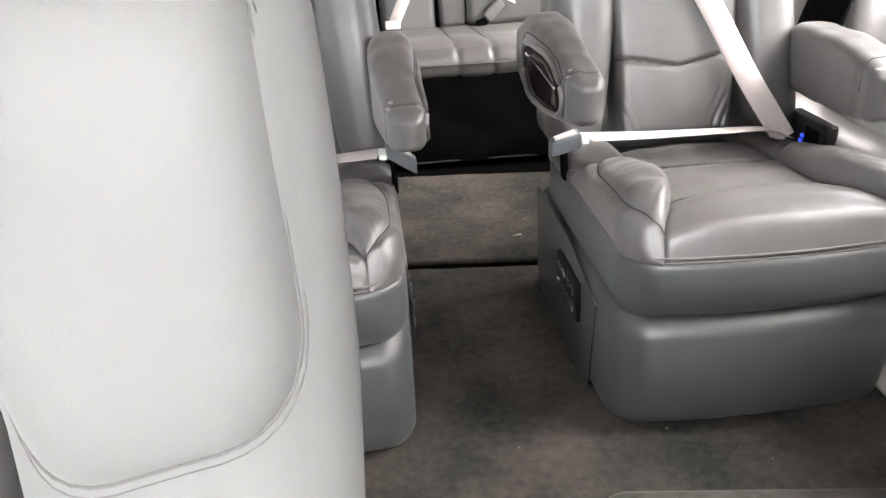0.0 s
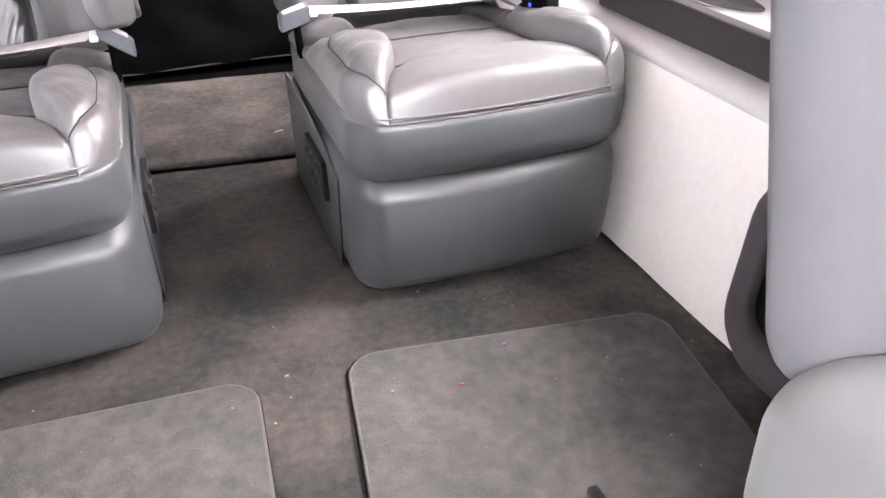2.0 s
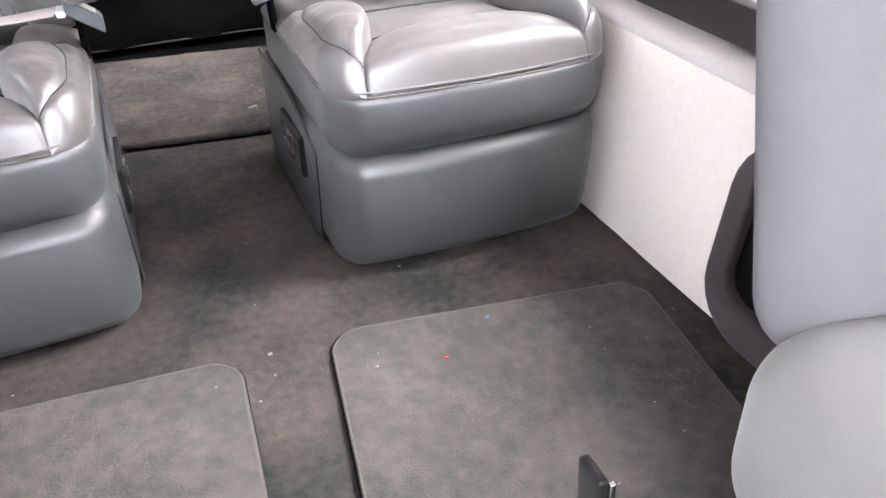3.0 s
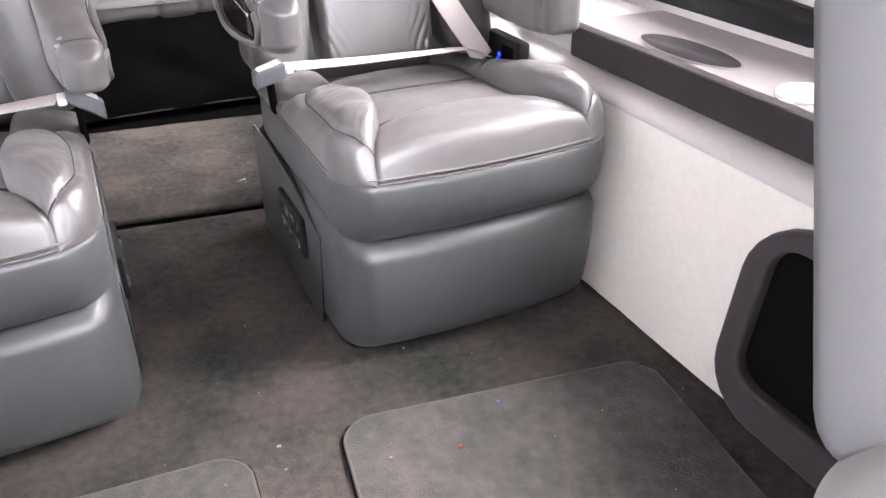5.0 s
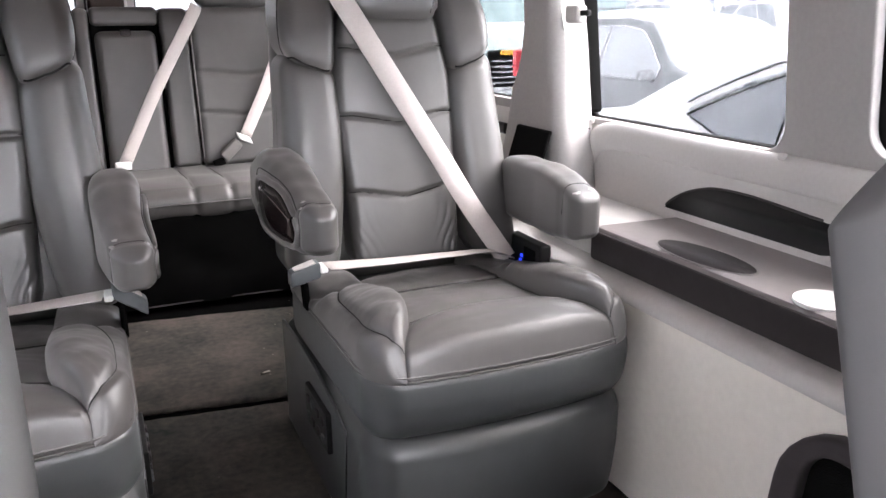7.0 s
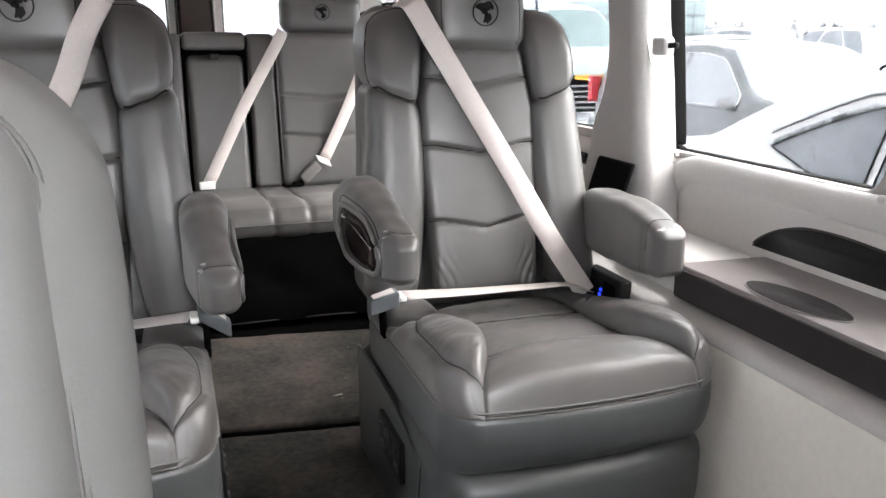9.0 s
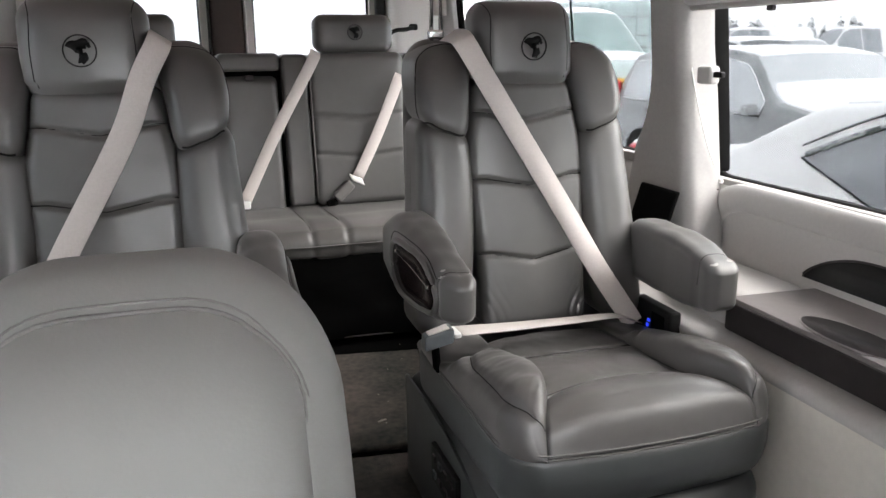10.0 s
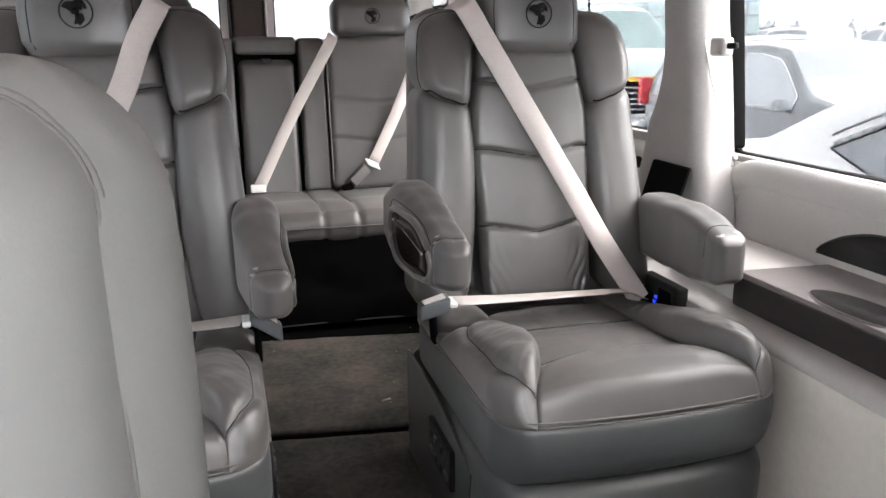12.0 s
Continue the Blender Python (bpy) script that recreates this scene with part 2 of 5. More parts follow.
def ribbon(points, width, side, thick=0.0025, bm=None):
    """A flat strap along points; side gives its breadth direction."""
    own = bm or bmesh.new()
    P = [Vector(p) for p in points]
    rows = []
    for i, p in enumerate(P):
        d = (P[min(i + 1, len(P) - 1)] - P[max(i - 1, 0)]).normalized()
        s = Vector(side[i] if isinstance(side, list) else side)
        s = (s - d * s.dot(d)).normalized()
        nrm = d.cross(s).normalized() * thick / 2
        w = s * width / 2
        rows.append([own.verts.new(q) for q in (p - w * 0.94 + nrm, p + w * 0.94 + nrm, p + w, p + w * 0.94 - nrm, p - w * 0.94 - nrm, p - w)])
    for a, b in zip(rows, rows[1:]):
        for k in range(6):
            own.faces.new((a[k], a[(k + 1) % 6], b[(k + 1) % 6], b[k]))
    own.faces.new(rows[0])
    own.faces.new(list(reversed(rows[-1])))
    return own


def smoothline(pts, n=8):
    """Catmull-Rom through pts."""
    P = [Vector(p) for p in pts]
    P = [2 * P[0] - P[1]] + P + [2 * P[-1] - P[-2]]
    out = []
    for i in range(1, len(P) - 2):
        for k in range(n):
            t = k / n
            a, b, c, d = P[i - 1:i + 3]
            out.append(0.5 * ((2 * b) + (c - a) * t + (2 * a - 5 * b + 4 * c - d) * t * t + (3 * b - a - 3 * c + d) * t ** 3))
    out.append(P[-2])
    return out


def rrect(w, h, r, n=6):
    """Rounded rectangle, centred, as 2D points."""
    out = []
    for cx, cy, a0 in ((w / 2 - r, h / 2 - r, 0), (-w / 2 + r, h / 2 - r, 90), (-w / 2 + r, -h / 2 + r, 180), (w / 2 - r, -h / 2 + r, 270)):
        for k in range(n + 1):
            a = radians(a0 + 90 * k / n)
            out.append((cx + r * math.cos(a), cy + r * math.sin(a)))
    return out


def plate(outline, holes, thick, put, bevel=0.0):
    """A flat plate with holes from 2D outlines; put(u, v, w) gives the place in space."""
    cu = bpy.data.curves.new("outline", 'CURVE')
    cu.dimensions, cu.fill_mode, cu.extrude, cu.bevel_depth, cu.bevel_resolution = '2D', 'BOTH', thick / 2, bevel, 2
    for loop in [outline] + list(holes):
        sp = cu.splines.new('POLY')
        sp.points.add(len(loop) - 1)
        for p, q in zip(sp.points, loop):
            p.co = (q[0], q[1], 0, 1)
        sp.use_cyclic_u = True
    tmp = bpy.data.objects.new("outline", cu)
    scene.collection.objects.link(tmp)
    dg = bpy.context.evaluated_depsgraph_get()
    me = bpy.data.meshes.new_from_object(tmp.evaluated_get(dg))
    bpy.data.objects.remove(tmp)
    bpy.data.curves.remove(cu)
    bm = bmesh.new()
    bm.from_mesh(me)
    bpy.data.meshes.remove(me)
    for v in bm.verts:
        v.co = put(*v.co)
    bmesh.ops.remove_doubles(bm, verts=bm.verts, dist=1e-5)
    return bm


def sweep(profile, y0, y1, n=12, f=None):
    """A closed x-z profile drawn out along y."""
    bm = bmesh.new()
    rows = []
    for i in range(n + 1):
        y = y0 + (y1 - y0) * i / n
        rows.append([bm.verts.new(f(x, y, z) if f else (x, y, z)) for x, z in profile])
    m = len(profile)
    for a, b in zip(rows, rows[1:]):
        for k in range(m):
            bm.faces.new((a[k], a[(k + 1) % m], b[(k + 1) % m], b[k]))
    bm.faces.new(rows[0])
    bm.faces.new(list(reversed(rows[-1])))
    return bm


def loft(rows):
    """Closed rings of equal length joined in order, capped at both ends."""
    bm = bmesh.new()
    R = [[bm.verts.new(p) for p in row] for row in rows]
    m = len(R[0])
    for a, b in zip(R, R[1:]):
        for k in range(m):
            bm.faces.new((a[k], a[(k + 1) % m], b[(k + 1) % m], b[k]))
    bm.faces.new(R[0])
    bm.faces.new(list(reversed(R[-1])))
    return bm


def steps(table, v):
    """Smooth reading of a small table of (place, value) pairs."""
    if v <= table[0][0]:
        return table[0][1]
    n = len(table) - 1
    for i in range(n):
        (a, p), (b, q) = table[i], table[i + 1]
        if v <= b:
            t = (v - a) / (b - a)
            g = (q - p) / (b - a)
            m0 = g if i == 0 else 0.5 * (g + (p - table[i - 1][1]) / (a - table[i - 1][0]))
            m1 = g if i == n - 1 else 0.5 * (g + (table[i + 2][1] - q) / (table[i + 2][0] - b))
            h = b - a
            return (2 * t ** 3 - 3 * t ** 2 + 1) * p + (t ** 3 - 2 * t ** 2 + t) * h * m0 + (3 * t ** 2 - 2 * t ** 3) * q + (t ** 3 - t ** 2) * h * m1
    return table[-1][1]


def flat_shade(ob, angle=35):
    me = ob.data
    me.set_sharp_from_angle(angle=radians(angle))
    return ob


def bump_at(v, c, w):
    return math.exp(-((v - c) / w) ** 2)


# ---------------------------------------------------------------- shell of the van
def wall_x(z):
    """Inner face of the side wall, leaning in towards the roof."""
    return 0.985 - 0.105 * (z - 0.66)


def sheet(x0, x1, y0, y1, z, thick, nx, ny, shear=0.0, f=None):
    """A slab with a gridded top."""
    bm = bmesh.new()
    top = [[bm.verts.new((x0 + (x1 - x0) * i / nx, y0 + (y1 - y0) * j / ny + (shear * (x0 + (x1 - x0) * i / nx) if j == 0 else 0), z)) for i in range(nx + 1)] for j in range(ny + 1)]
    if f:
        for row in top:
            for v in row:
                v.co.z += f(v.co.x, v.co.y)
    for j in range(ny):
        for i in range(nx):
            bm.faces.new((top[j][i], top[j][i + 1], top[j + 1][i + 1], top[j + 1][i]))
    low = {}
    rim = [top[0][i] for i in range(nx + 1)] + [top[j][nx] for j in range(1, ny + 1)] + [top[ny][i] for i in range(nx - 1, -1, -1)] + [top[j][0] for j in range(ny - 1, 0, -1)]
    for v in rim:
        low[v] = bm.verts.new((v.co.x, v.co.y, z - thick))
    for a, b in zip(rim, rim[1:] + rim[:1]):
        bm.faces.new((a, b, low[b], low[a]))
    bm.faces.new([low[v] for v in reversed(rim)])
    return bm


def wavy(x, y):
    return 0.0025 * noise.noise(Vector((x * 9, y * 9, 0))) + 0.0015 * noise.noise(Vector((x * 30, y * 30, 3)))


floor = part("floor", sheet(-0.72, 0.72, -1.1, 4.32, -0.012, 0.05, 10, 24), CLOTH, smooth=False)
tagged(floor, "dark underfloor showing in the carpet joint", "floor", kind="structure")
carpet_front = part("floor_carpet_front", sheet(-0.70, 0.70, -1.0, 2.168, 0.0, 0.010, 70, 160, f=wavy), CARPET)
for v in carpet_front.data.vertices:
    if v.co.y > 2.0:
        v.co.y += -0.146 * v.co.x * (v.co.y - 2.0) / 0.185
tagged(carpet_front, "worn dark brown-grey carpet with dust and crumbs", "carpet", kind="structure")
carpet_rear = part("floor_carpet_rear", sheet(-0.70, 0.70, 2.210, 2.865, 0.004, 0.014, 70, 50, f=wavy), CARPET)
for v in carpet_rear.data.vertices:
    v.co.y -= 0.13 * v.co.x
tagged(carpet_rear, "worn dark carpet piece beside the bench", "carpet", kind="structure")

# lower side walls, upholstered, with the rounded lip


def mirror(bm):
    for v in bm.verts:
        v.co.x = -v.co.x
    return bm


for s, side in ((1, "right"), (-1, "left")):
    low = sweep([(0.70, 0.0), (0.70, 0.415), (0.78, 0.415), (0.78, 0.0)], -1.0, 4.3, 40)
    low = low if s > 0 else mirror(low)
    w = part("wall_lower_" + side, low, PANEL)
    flat_shade(w)
    tagged(w, "cream vinyl lower wall panel with dull shine", "wall", kind="structure")
    lip = sweep([(0.698, 0.399), (0.695, 0.403), (0.694, 0.412), (0.700, 0.421), (0.716, 0.428), (0.738, 0.431), (0.80, 0.431), (0.80, 0.399)], -1.0, 2.3, 30)
    w = part("trim_lip_" + side, lip if s > 0 else mirror(lip), TRIM)
    flat_shade(w, 50)
    tagged(w, "rounded grey trim lip along the wall", "trim", kind="structure")
    # upper wall with the window openings
    holes = [(-0.88, 0.36, 0.62, 1.24), (0.74, 1.245, 0.69, 1.24), (1.415, 2.14, 0.672, 1.24), (2.31, 4.05, 0.685, 1.24)]
    # left windows are out of view, added and sized to bring in light
    if s < 0:
        holes = [(-0.88, 0.52, 0.615, 1.34), (0.70, 1.27, 0.66, 1.30), (1.40, 2.06, 0.672, 1.24)]
    loops = []
    for a, b, c, d in holes:
        loops.append([((a + b) / 2 + u, (c + d) / 2 + v) for u, v in rrect(b - a, d - c, 0.055)])
    wall = plate([(-1.0, 0.60), (4.3, 0.60), (4.3, 1.40), (-1.0, 1.40)], [list(reversed(l)) for l in loops], 0.014,
                 lambda u, v, w, s=s: Vector((s * (wall_x(v) + 0.012 + w), u, v)), bevel=0.005)
    w = part("wall_upper_" + side, wall, UPPER)
    flat_shade(w, 30)
    tagged(w, "light grey plastic wall lining with window openings", "wall", kind="structure")
    # sill band between ledge and windows, gently hollowed
    band = sweep([(0.945, 0.44), (0.948, 0.50), (0.957, 0.515), (0.966, 0.54), (0.972, 0.57), (0.972, 0.60), (0.968, 0.630), (0.970, 0.648), (0.984, 0.662), (1.03, 0.662), (1.03, 0.44)], -1.0, 4.3, 60)
    w = part("wall_sill_" + side, band if s > 0 else mirror(band), TRIM)
    flat_shade(w, 40)
    tagged(w, "hollowed light grey sill panel under the windows", "wall", kind="structure")
    for i, (a, b, c, d) in enumerate(holes):
        win = empty("window_%d_%s" % (i + 1, side), s * 1.0, (a + b) / 2, (c + d) / 2)
        tagged(win, "side window with black rubber gasket and wet flecks", "window", kind="structure")
        o = rrect(b - a + 0.03, d - c + 0.03, 0.06)
        n_ = rrect(b - a - 0.024, d - c - 0.010, 0.05)
        cy, cz = (a + b) / 2, (c + d) / 2
        g = plate(o, [list(reversed(n_))], 0.030, lambda u, v, w, s=s, cy=cy, cz=cz: Vector((s * (wall_x(v + cz) + 0.040 + w - 1.0), u, v)))
        part("gasket", g, RUBBER, win, "black rubber gasket")
        if i == 2 and s > 0:
            strip = plate([(b - cy - 0.034 + u, v) for u, v in rrect(0.052, d - c - 0.03, 0.010)], [], 0.040, lambda u, v, w, s=s, cy=cy, cz=cz: Vector((s * (wall_x(v + cz) + 0.030 + w - 1.0), u, v)), bevel=0.002)
            part("gasket_edge", strip, RUBBER, win, "thick black rubber edge")
        # the long rear window is split in three, the last pane added to block light
        for k, (p, q) in enumerate(((a - 0.005, b + 0.005),) if i < 3 else ((a - 0.005, a + 0.62), (a + 0.62, a + 1.24), (a + 1.24, b + 0.005))):
            gl = plate([((p + q) / 2 - cy + u, v) for u, v in rrect(q - p, d - c + 0.01, 0.05)], [], 0.004, lambda u, v, w, s=s, cy=cy, cz=cz, k=k: Vector((s * (wall_x(v + cz) + 0.052 + 0.006 * k + w - 1.0), u, v)))
            pane = part("pane", gl, GLASS, win, "glass coloured dark to dim the view outside", smooth=False)
            # these panes cast shadow, to hold daylight off the cab and bench
            pane.visible_shadow = (i == 0 and s > 0) or k == 2

# rear end with two door windows and the brown centre post
loops = [[(0.315 + u, 1.16 + v) for u, v in rrect(0.56, 0.46, 0.05)], [(-0.475 + u, 1.16 + v) for u, v in rrect(0.56, 0.46, 0.05)]]
rear = part("wall_rear", plate([(-1.05, 0.0), (1.05, 0.0), (1.05, 1.40), (-1.05, 1.40)], [list(reversed(l)) for l in loops], 0.05, lambda u, v, w: Vector((u, 4.325 + w, v)), bevel=0.004), TRIM)
flat_shade(rear)
tagged(rear, "grey rear doors behind the bench", "wall", kind="structure")
post = empty("rear_door_post", -0.08, 4.28, 0.0)
tagged(post, "dark brown post between the rear door windows", "post", kind="structure")
part("post_cover", rbox((0, 0, 0.9), (0.15, 0.05, 0.98), 0.02), MULLION, post)
part("post_strip", rbox((0.083, -0.005, 0.9), (0.010, 0.04, 0.98), 0.004), WHITE, post, "pale edge strip")
part("post_strip", rbox((-0.083, -0.005, 0.9), (0.010, 0.04, 0.98), 0.004), BLACK, post, "black edge strip")
for i, (x, dx) in enumerate(((0.315, 0.28), (-0.475, 0.28))):
    win = empty("window_rear_%d" % (i + 1), x, 4.33, 1.16)
    tagged(win, "rear door window with black gasket", "window", kind="structure")
    part("gasket", plate(rrect(0.59, 0.49, 0.055), [list(reversed(rrect(0.535, 0.435, 0.045)))], 0.012, lambda u, v, w: Vector((u, w, v))), RUBBER, win, "black rubber gasket")
    pane = part("pane", plate(rrect(0.57, 0.47, 0.05), [], 0.004, lambda u, v, w: Vector((u, w + 0.004, v))), GLASS, win, smooth=False)
    pane.visible_shadow = False
for s in (1, -1):
    pil = part("trim_rear_pillar", rbox((s * 0.80, 4.22, 1.05), (0.26, 0.14, 0.72), 0.05), TRIM)
    tagged(pil, "light grey rear corner pillar", "trim", kind="structure")
    dk = part("trim_rear_edge", rbox((s * 0.64, 4.27, 1.1), (0.05, 0.05, 0.6), 0.015), BLACK)
    tagged(dk, "dark edge strip beside the rear window", "trim", kind="structure")

# Ceiling is out of view; its warm colour is set for the bounced light.
ceiling = part("ceiling", rbox((0, 1.97, 1.42), (2.2, 4.84, 0.05), 0.01), HEADLINER, smooth=False)
tagged(ceiling, "unseen warm grey ceiling that tints light from above", "ceiling", kind="structure")
for s, side in ((1, "right"), (-1, "left")):
    o = part("wall_outer_" + side, rbox((s * 1.06, 1.65, 0.2), (0.04, 5.5, 0.80), 0.01), TRIM, smooth=False)
    tagged(o, "outer van side below the windows", "wall", kind="structure")
# unseen front end behind the walk, sized to shape the light: bulkhead below, windscreen above
frontw = part("wall_front", rbox((0, -1.03, 0.43), (2.1, 0.05, 1.06), 0.01), TRIM, smooth=False)
tagged(frontw, "unseen plain front end, its height set for the light", "wall", kind="structure")
dash = part("dashboard", rbox((0, -0.79, 0.69), (1.9, 0.44, 0.48), 0.10, lambda x, y, z: (x, y, z - 0.15 * max(0, y))), BROWN)
tagged(dash, "unseen dark block that cuts low front light", "dashboard")
header = part("trim_header", rbox((0, -0.45, 1.375), (2.06, 0.10, 0.06), 0.02), TRIM)
tagged(header, "unseen header that bounds the front light", "trim", kind="structure")
# Unseen pane added to take part of the front light away.
screen_glass = part("window_front", plate([(-1.02, -0.30), (1.02, -0.30), (1.00, 0.30), (-1.00, 0.30)], [], 0.005, lambda u, v, w: Vector((u, -0.735 + 0.95 * v + w, 1.165 + 0.68 * v))), DIMGLASS, smooth=False)
tagged(screen_glass, "unseen raked pane added to dim the front light", "window", kind="structure")


# ---------------------------------------------------------------- right wall fittings
def pillar(s):
    p = empty("belt_pillar", s * 0.93, 2.18, 0.43)
    tagged(p, "light grey window pillar flaring out at its foot", "pillar", kind="structure")

    def shape(x, y, z):
        low = max(0.0, (0.10 - z) / 0.46)
        slim = 0.30 + 0.70 * min(1.0, low / 0.55) ** 2 if y > 0 else 1.0
        y2 = y * slim * (1 + 0.75 * low * low) - 0.02 * low
        x2 = x - s * 0.05 * low * low - s * 0.1 * (z) * 0.9
        return x2, y2, z

    part("pillar_cover", rbox((0, 0, 0.46), (0.12, 0.21, 0.96), 0.035, shape, m=(3, 4, 24)), UPPER, p)
    part("mesh_patch", rbox((-s * 0.120, -0.082, 0.120), (0.012, 0.165, 0.21), 0.005, lambda x, y, z: (x + s * 0.28 * z, y - 0.05 * z, z)), MESHB, p, "black mesh patch")
    return p


pillar(1)
ledge = empty("side_ledge", 0.84, 1.12, 0.43)
tagged(ledge, "grey plastic side ledge with cup recess and dark front strip", "ledge")
ledge.matrix_world = pose(0, 0, 0)
body = sweep([(0.745, 0.432), (0.742, 0.494), (0.747, 0.503), (0.757, 0.506), (0.93, 0.503), (0.96, 0.503), (0.96, 0.432)], 0.35, 1.662, 30)
o = part("ledge_body", body, LEDGE, ledge)
flat_shade(o, 40)
o = part("front_strip", sweep([(0.736, 0.437), (0.733, 0.443), (0.733, 0.489), (0.737, 0.496), (0.746, 0.496), (0.746, 0.437)], 0.35, 1.664, 30), STRIP, ledge, "dark brown-grey strip")
flat_shade(o, 60)
oval = [(0.046 * math.cos(a), 0.120 * math.sin(a)) for a in [2 * math.pi * k / 40 for k in range(40)]]
# Flat oval; its dark colour gives the shade of a recess.
part("cup_slot", plate(oval, [], 0.003, lambda u, v, w: Vector((0.793 + u, 1.395 + v, 0.5055 + w))), STRIP, ledge, "flat dark oval coloured like a shaded recess")
ring = tube([(0.793 + u, 1.395 + v, 0.506) for u, v in oval], 0.0018, closed=True)
part("slot_rim", ring, LEDGE, ledge)


def disc(c, r, h, f=None, seg=40):
    bm = bmesh.new()
    prof = [(0, h), (r * 0.86, h), (r * 0.9, h * 0.6), (r * 0.95, h * 1.3), (r, h), (r, 0)]
    rows = [[bm.verts.new((c[0] + a * math.cos(2 * math.pi * k / seg), c[1] + a * math.sin(2 * math.pi * k / seg), c[2] + z)) for k in range(seg)] for a, z in prof[1:]]
    mid = bm.verts.new((c[0], c[1], c[2] + h))
    for k in range(seg):
        bm.faces.new((mid, rows[0][k], rows[0][(k + 1) % seg]))
        for a, b in zip(rows, rows[1:]):
            bm.faces.new((a[k], b[k], b[(k + 1) % seg], a[(k + 1) % seg]))
    bm.faces.new([rows[-1][k] for k in range(seg)])
    return bm


part("cup_well", disc((0.792, 1.130, 0.503), 0.046, 0.006), WHITE, ledge, "white round cup well")
part("cup_well", disc((0.792, 1.005, 0.503), 0.046, 0.006), WHITE, ledge, "white round cup well")

# grey moulding behind the ledge, falling to the lip
mould = part("trim_moulding", rbox((0.85, 1.85, 0.46), (0.19, 0.42, 0.10), 0.045, lambda x, y, z: (x + 0.06 * max(0, y / 0.2), y, z - 0.02 * max(0, y / 0.2))), TRIM)
tagged(mould, "rounded grey moulding behind the ledge", "trim", kind="structure")

rim = smoothline([(0.964, 2.045, 0.44), (0.963, 2.05, 0.52), (0.966, 2.03, 0.60), (0.972, 1.97, 0.638), (0.975, 1.86, 0.645), (0.977, 1.6, 0.642), (0.977, 1.2, 0.642), (0.978, 0.5, 0.642)])
bm = tube(rim, 0.034, 16)
for v in bm.verts:
    v.co.x = 0.974 + (v.co.x - 0.974) * 0.5
o = part("trim_panel_rim", bm, TRIM)
tagged(o, "rounded raised edge of the side panel", "trim", kind="structure")

o = part("trim_panel_gap", tube(smoothline([(0.945, 2.078, 0.44), (0.944, 2.083, 0.52), (0.948, 2.068, 0.60), (0.956, 2.02, 0.655)]), 0.0035, 8), BLACK)
tagged(o, "thin dark gap at the end of the side panel", "gap", kind="structure")

hand = empty("recess_pull", 0.95, 1.485, 0.52)
tagged(hand, "dark lens-shaped recess pull in the side panel", "handle")
lens = [(p.x, p.y) for p in smoothline([(0.228, -0.006, 0), (0.205, 0.016, 0), (0.160, 0.040, 0), (0.09, 0.058, 0), (0.0, 0.062, 0), (-0.12, 0.055, 0), (-0.28, 0.044, 0), (-0.31, 0.032, 0), (-0.26, 0.010, 0), (-0.14, -0.016, 0), (-0.05, -0.025, 0), (0.06, -0.020, 0), (0.15, -0.014, 0), (0.21, -0.012, 0)])]
part("recess", plate(lens, [], 0.008, lambda u, v, w: Vector((0.012 + w + 0.2 * v, u, v))), BLACK, hand)
part("grip_edge", tube([(0.008 + 0.25 * v, u, v + 0.002) for u, v in lens[2:44]], 0.003), BROWN, hand)

usb = empty("usb_outlet", 0.684, 1.838, 0.022)
tagged(usb, "black outlet box with blue light on the wall lip", "outlet")
part("box", rbox((0, 0, 0.384), (0.030, 0.150, 0.074), 0.006), BLACK, usb)
part("socket", rbox((-0.0155, -0.030, 0.386), (0.002, 0.050, 0.040), 0.001), RUBBER, usb)
for dy, dz in ((-0.002, 0.006), (0.003, -0.006)):
    part("led", rbox((-0.0165, 0.006 + dy, 0.376 + dz), (0.003, 0.008, 0.007), 0.001), LEDBLUE, usb, "blue light")

spk = empty("step_vent", 0.70, 0.788, 0.0)
tagged(spk, "dark framed black panel set low in the side wall", "vent")
o = rrect(0.60, 0.355, 0.10)
n_ = [(u + 0.010, v + 0.020) for u, v in rrect(0.52, 0.276, 0.06)]
slant = lambda u, v, w: Vector((-0.012 + w, u - 0.12 * v, v + 0.19))
part("frame", plate(o, [list(reversed(n_))], 0.012, slant, bevel=0.008), BROWN, spk, "brown-grey frame")
part("grille", plate(rrect(0.53, 0.286, 0.05), [], 0.006, lambda u, v, w: Vector((-0.004 + w, u - 0.12 * v, v + 0.21))), MESHB, spk, "black mesh")

shade = empty("roller_shade", 0.90, 1.70, 1.14)
tagged(shade, "rolled pale window shade under the ceiling", "shade")
part("cassette", rbox((0, 0, 0.0), (0.075, 0.86, 0.095), 0.02), TRIM, shade)
part("bottom_bar", rbox((-0.01, 0, -0.052), (0.02, 0.84, 0.014), 0.006), SHADECLOTH, shade)
part("pull_knob", rbox((-0.012, 0.1, -0.064), (0.012, 0.02, 0.012), 0.004), BROWN, shade)
clip = empty("shade_clip", 0.905, 2.0, 0.932)
tagged(clip, "pale plastic clip on the window pillar", "clip")
part("body", rbox((0, 0.02, 0), (0.03, 0.055, 0.042), 0.008), TRIM, clip)
part("tongue", rbox((0.0, -0.02, 0.002), (0.012, 0.035, 0.014), 0.004), BLACK, clip)
part("pull_cord", tube(smoothline([(0.885 - 0.90, 2.10 - 1.70, 1.12 - 1.14), (0.895 - 0.90, 2.075 - 1.70, 0.95 - 1.14), (0.925 - 0.90, 2.04 - 1.70, 0.78 - 1.14), (0.955 - 0.90, 2.02 - 1.70, 0.69 - 1.14)]), 0.002), WHITE, shade, "thin white cord")
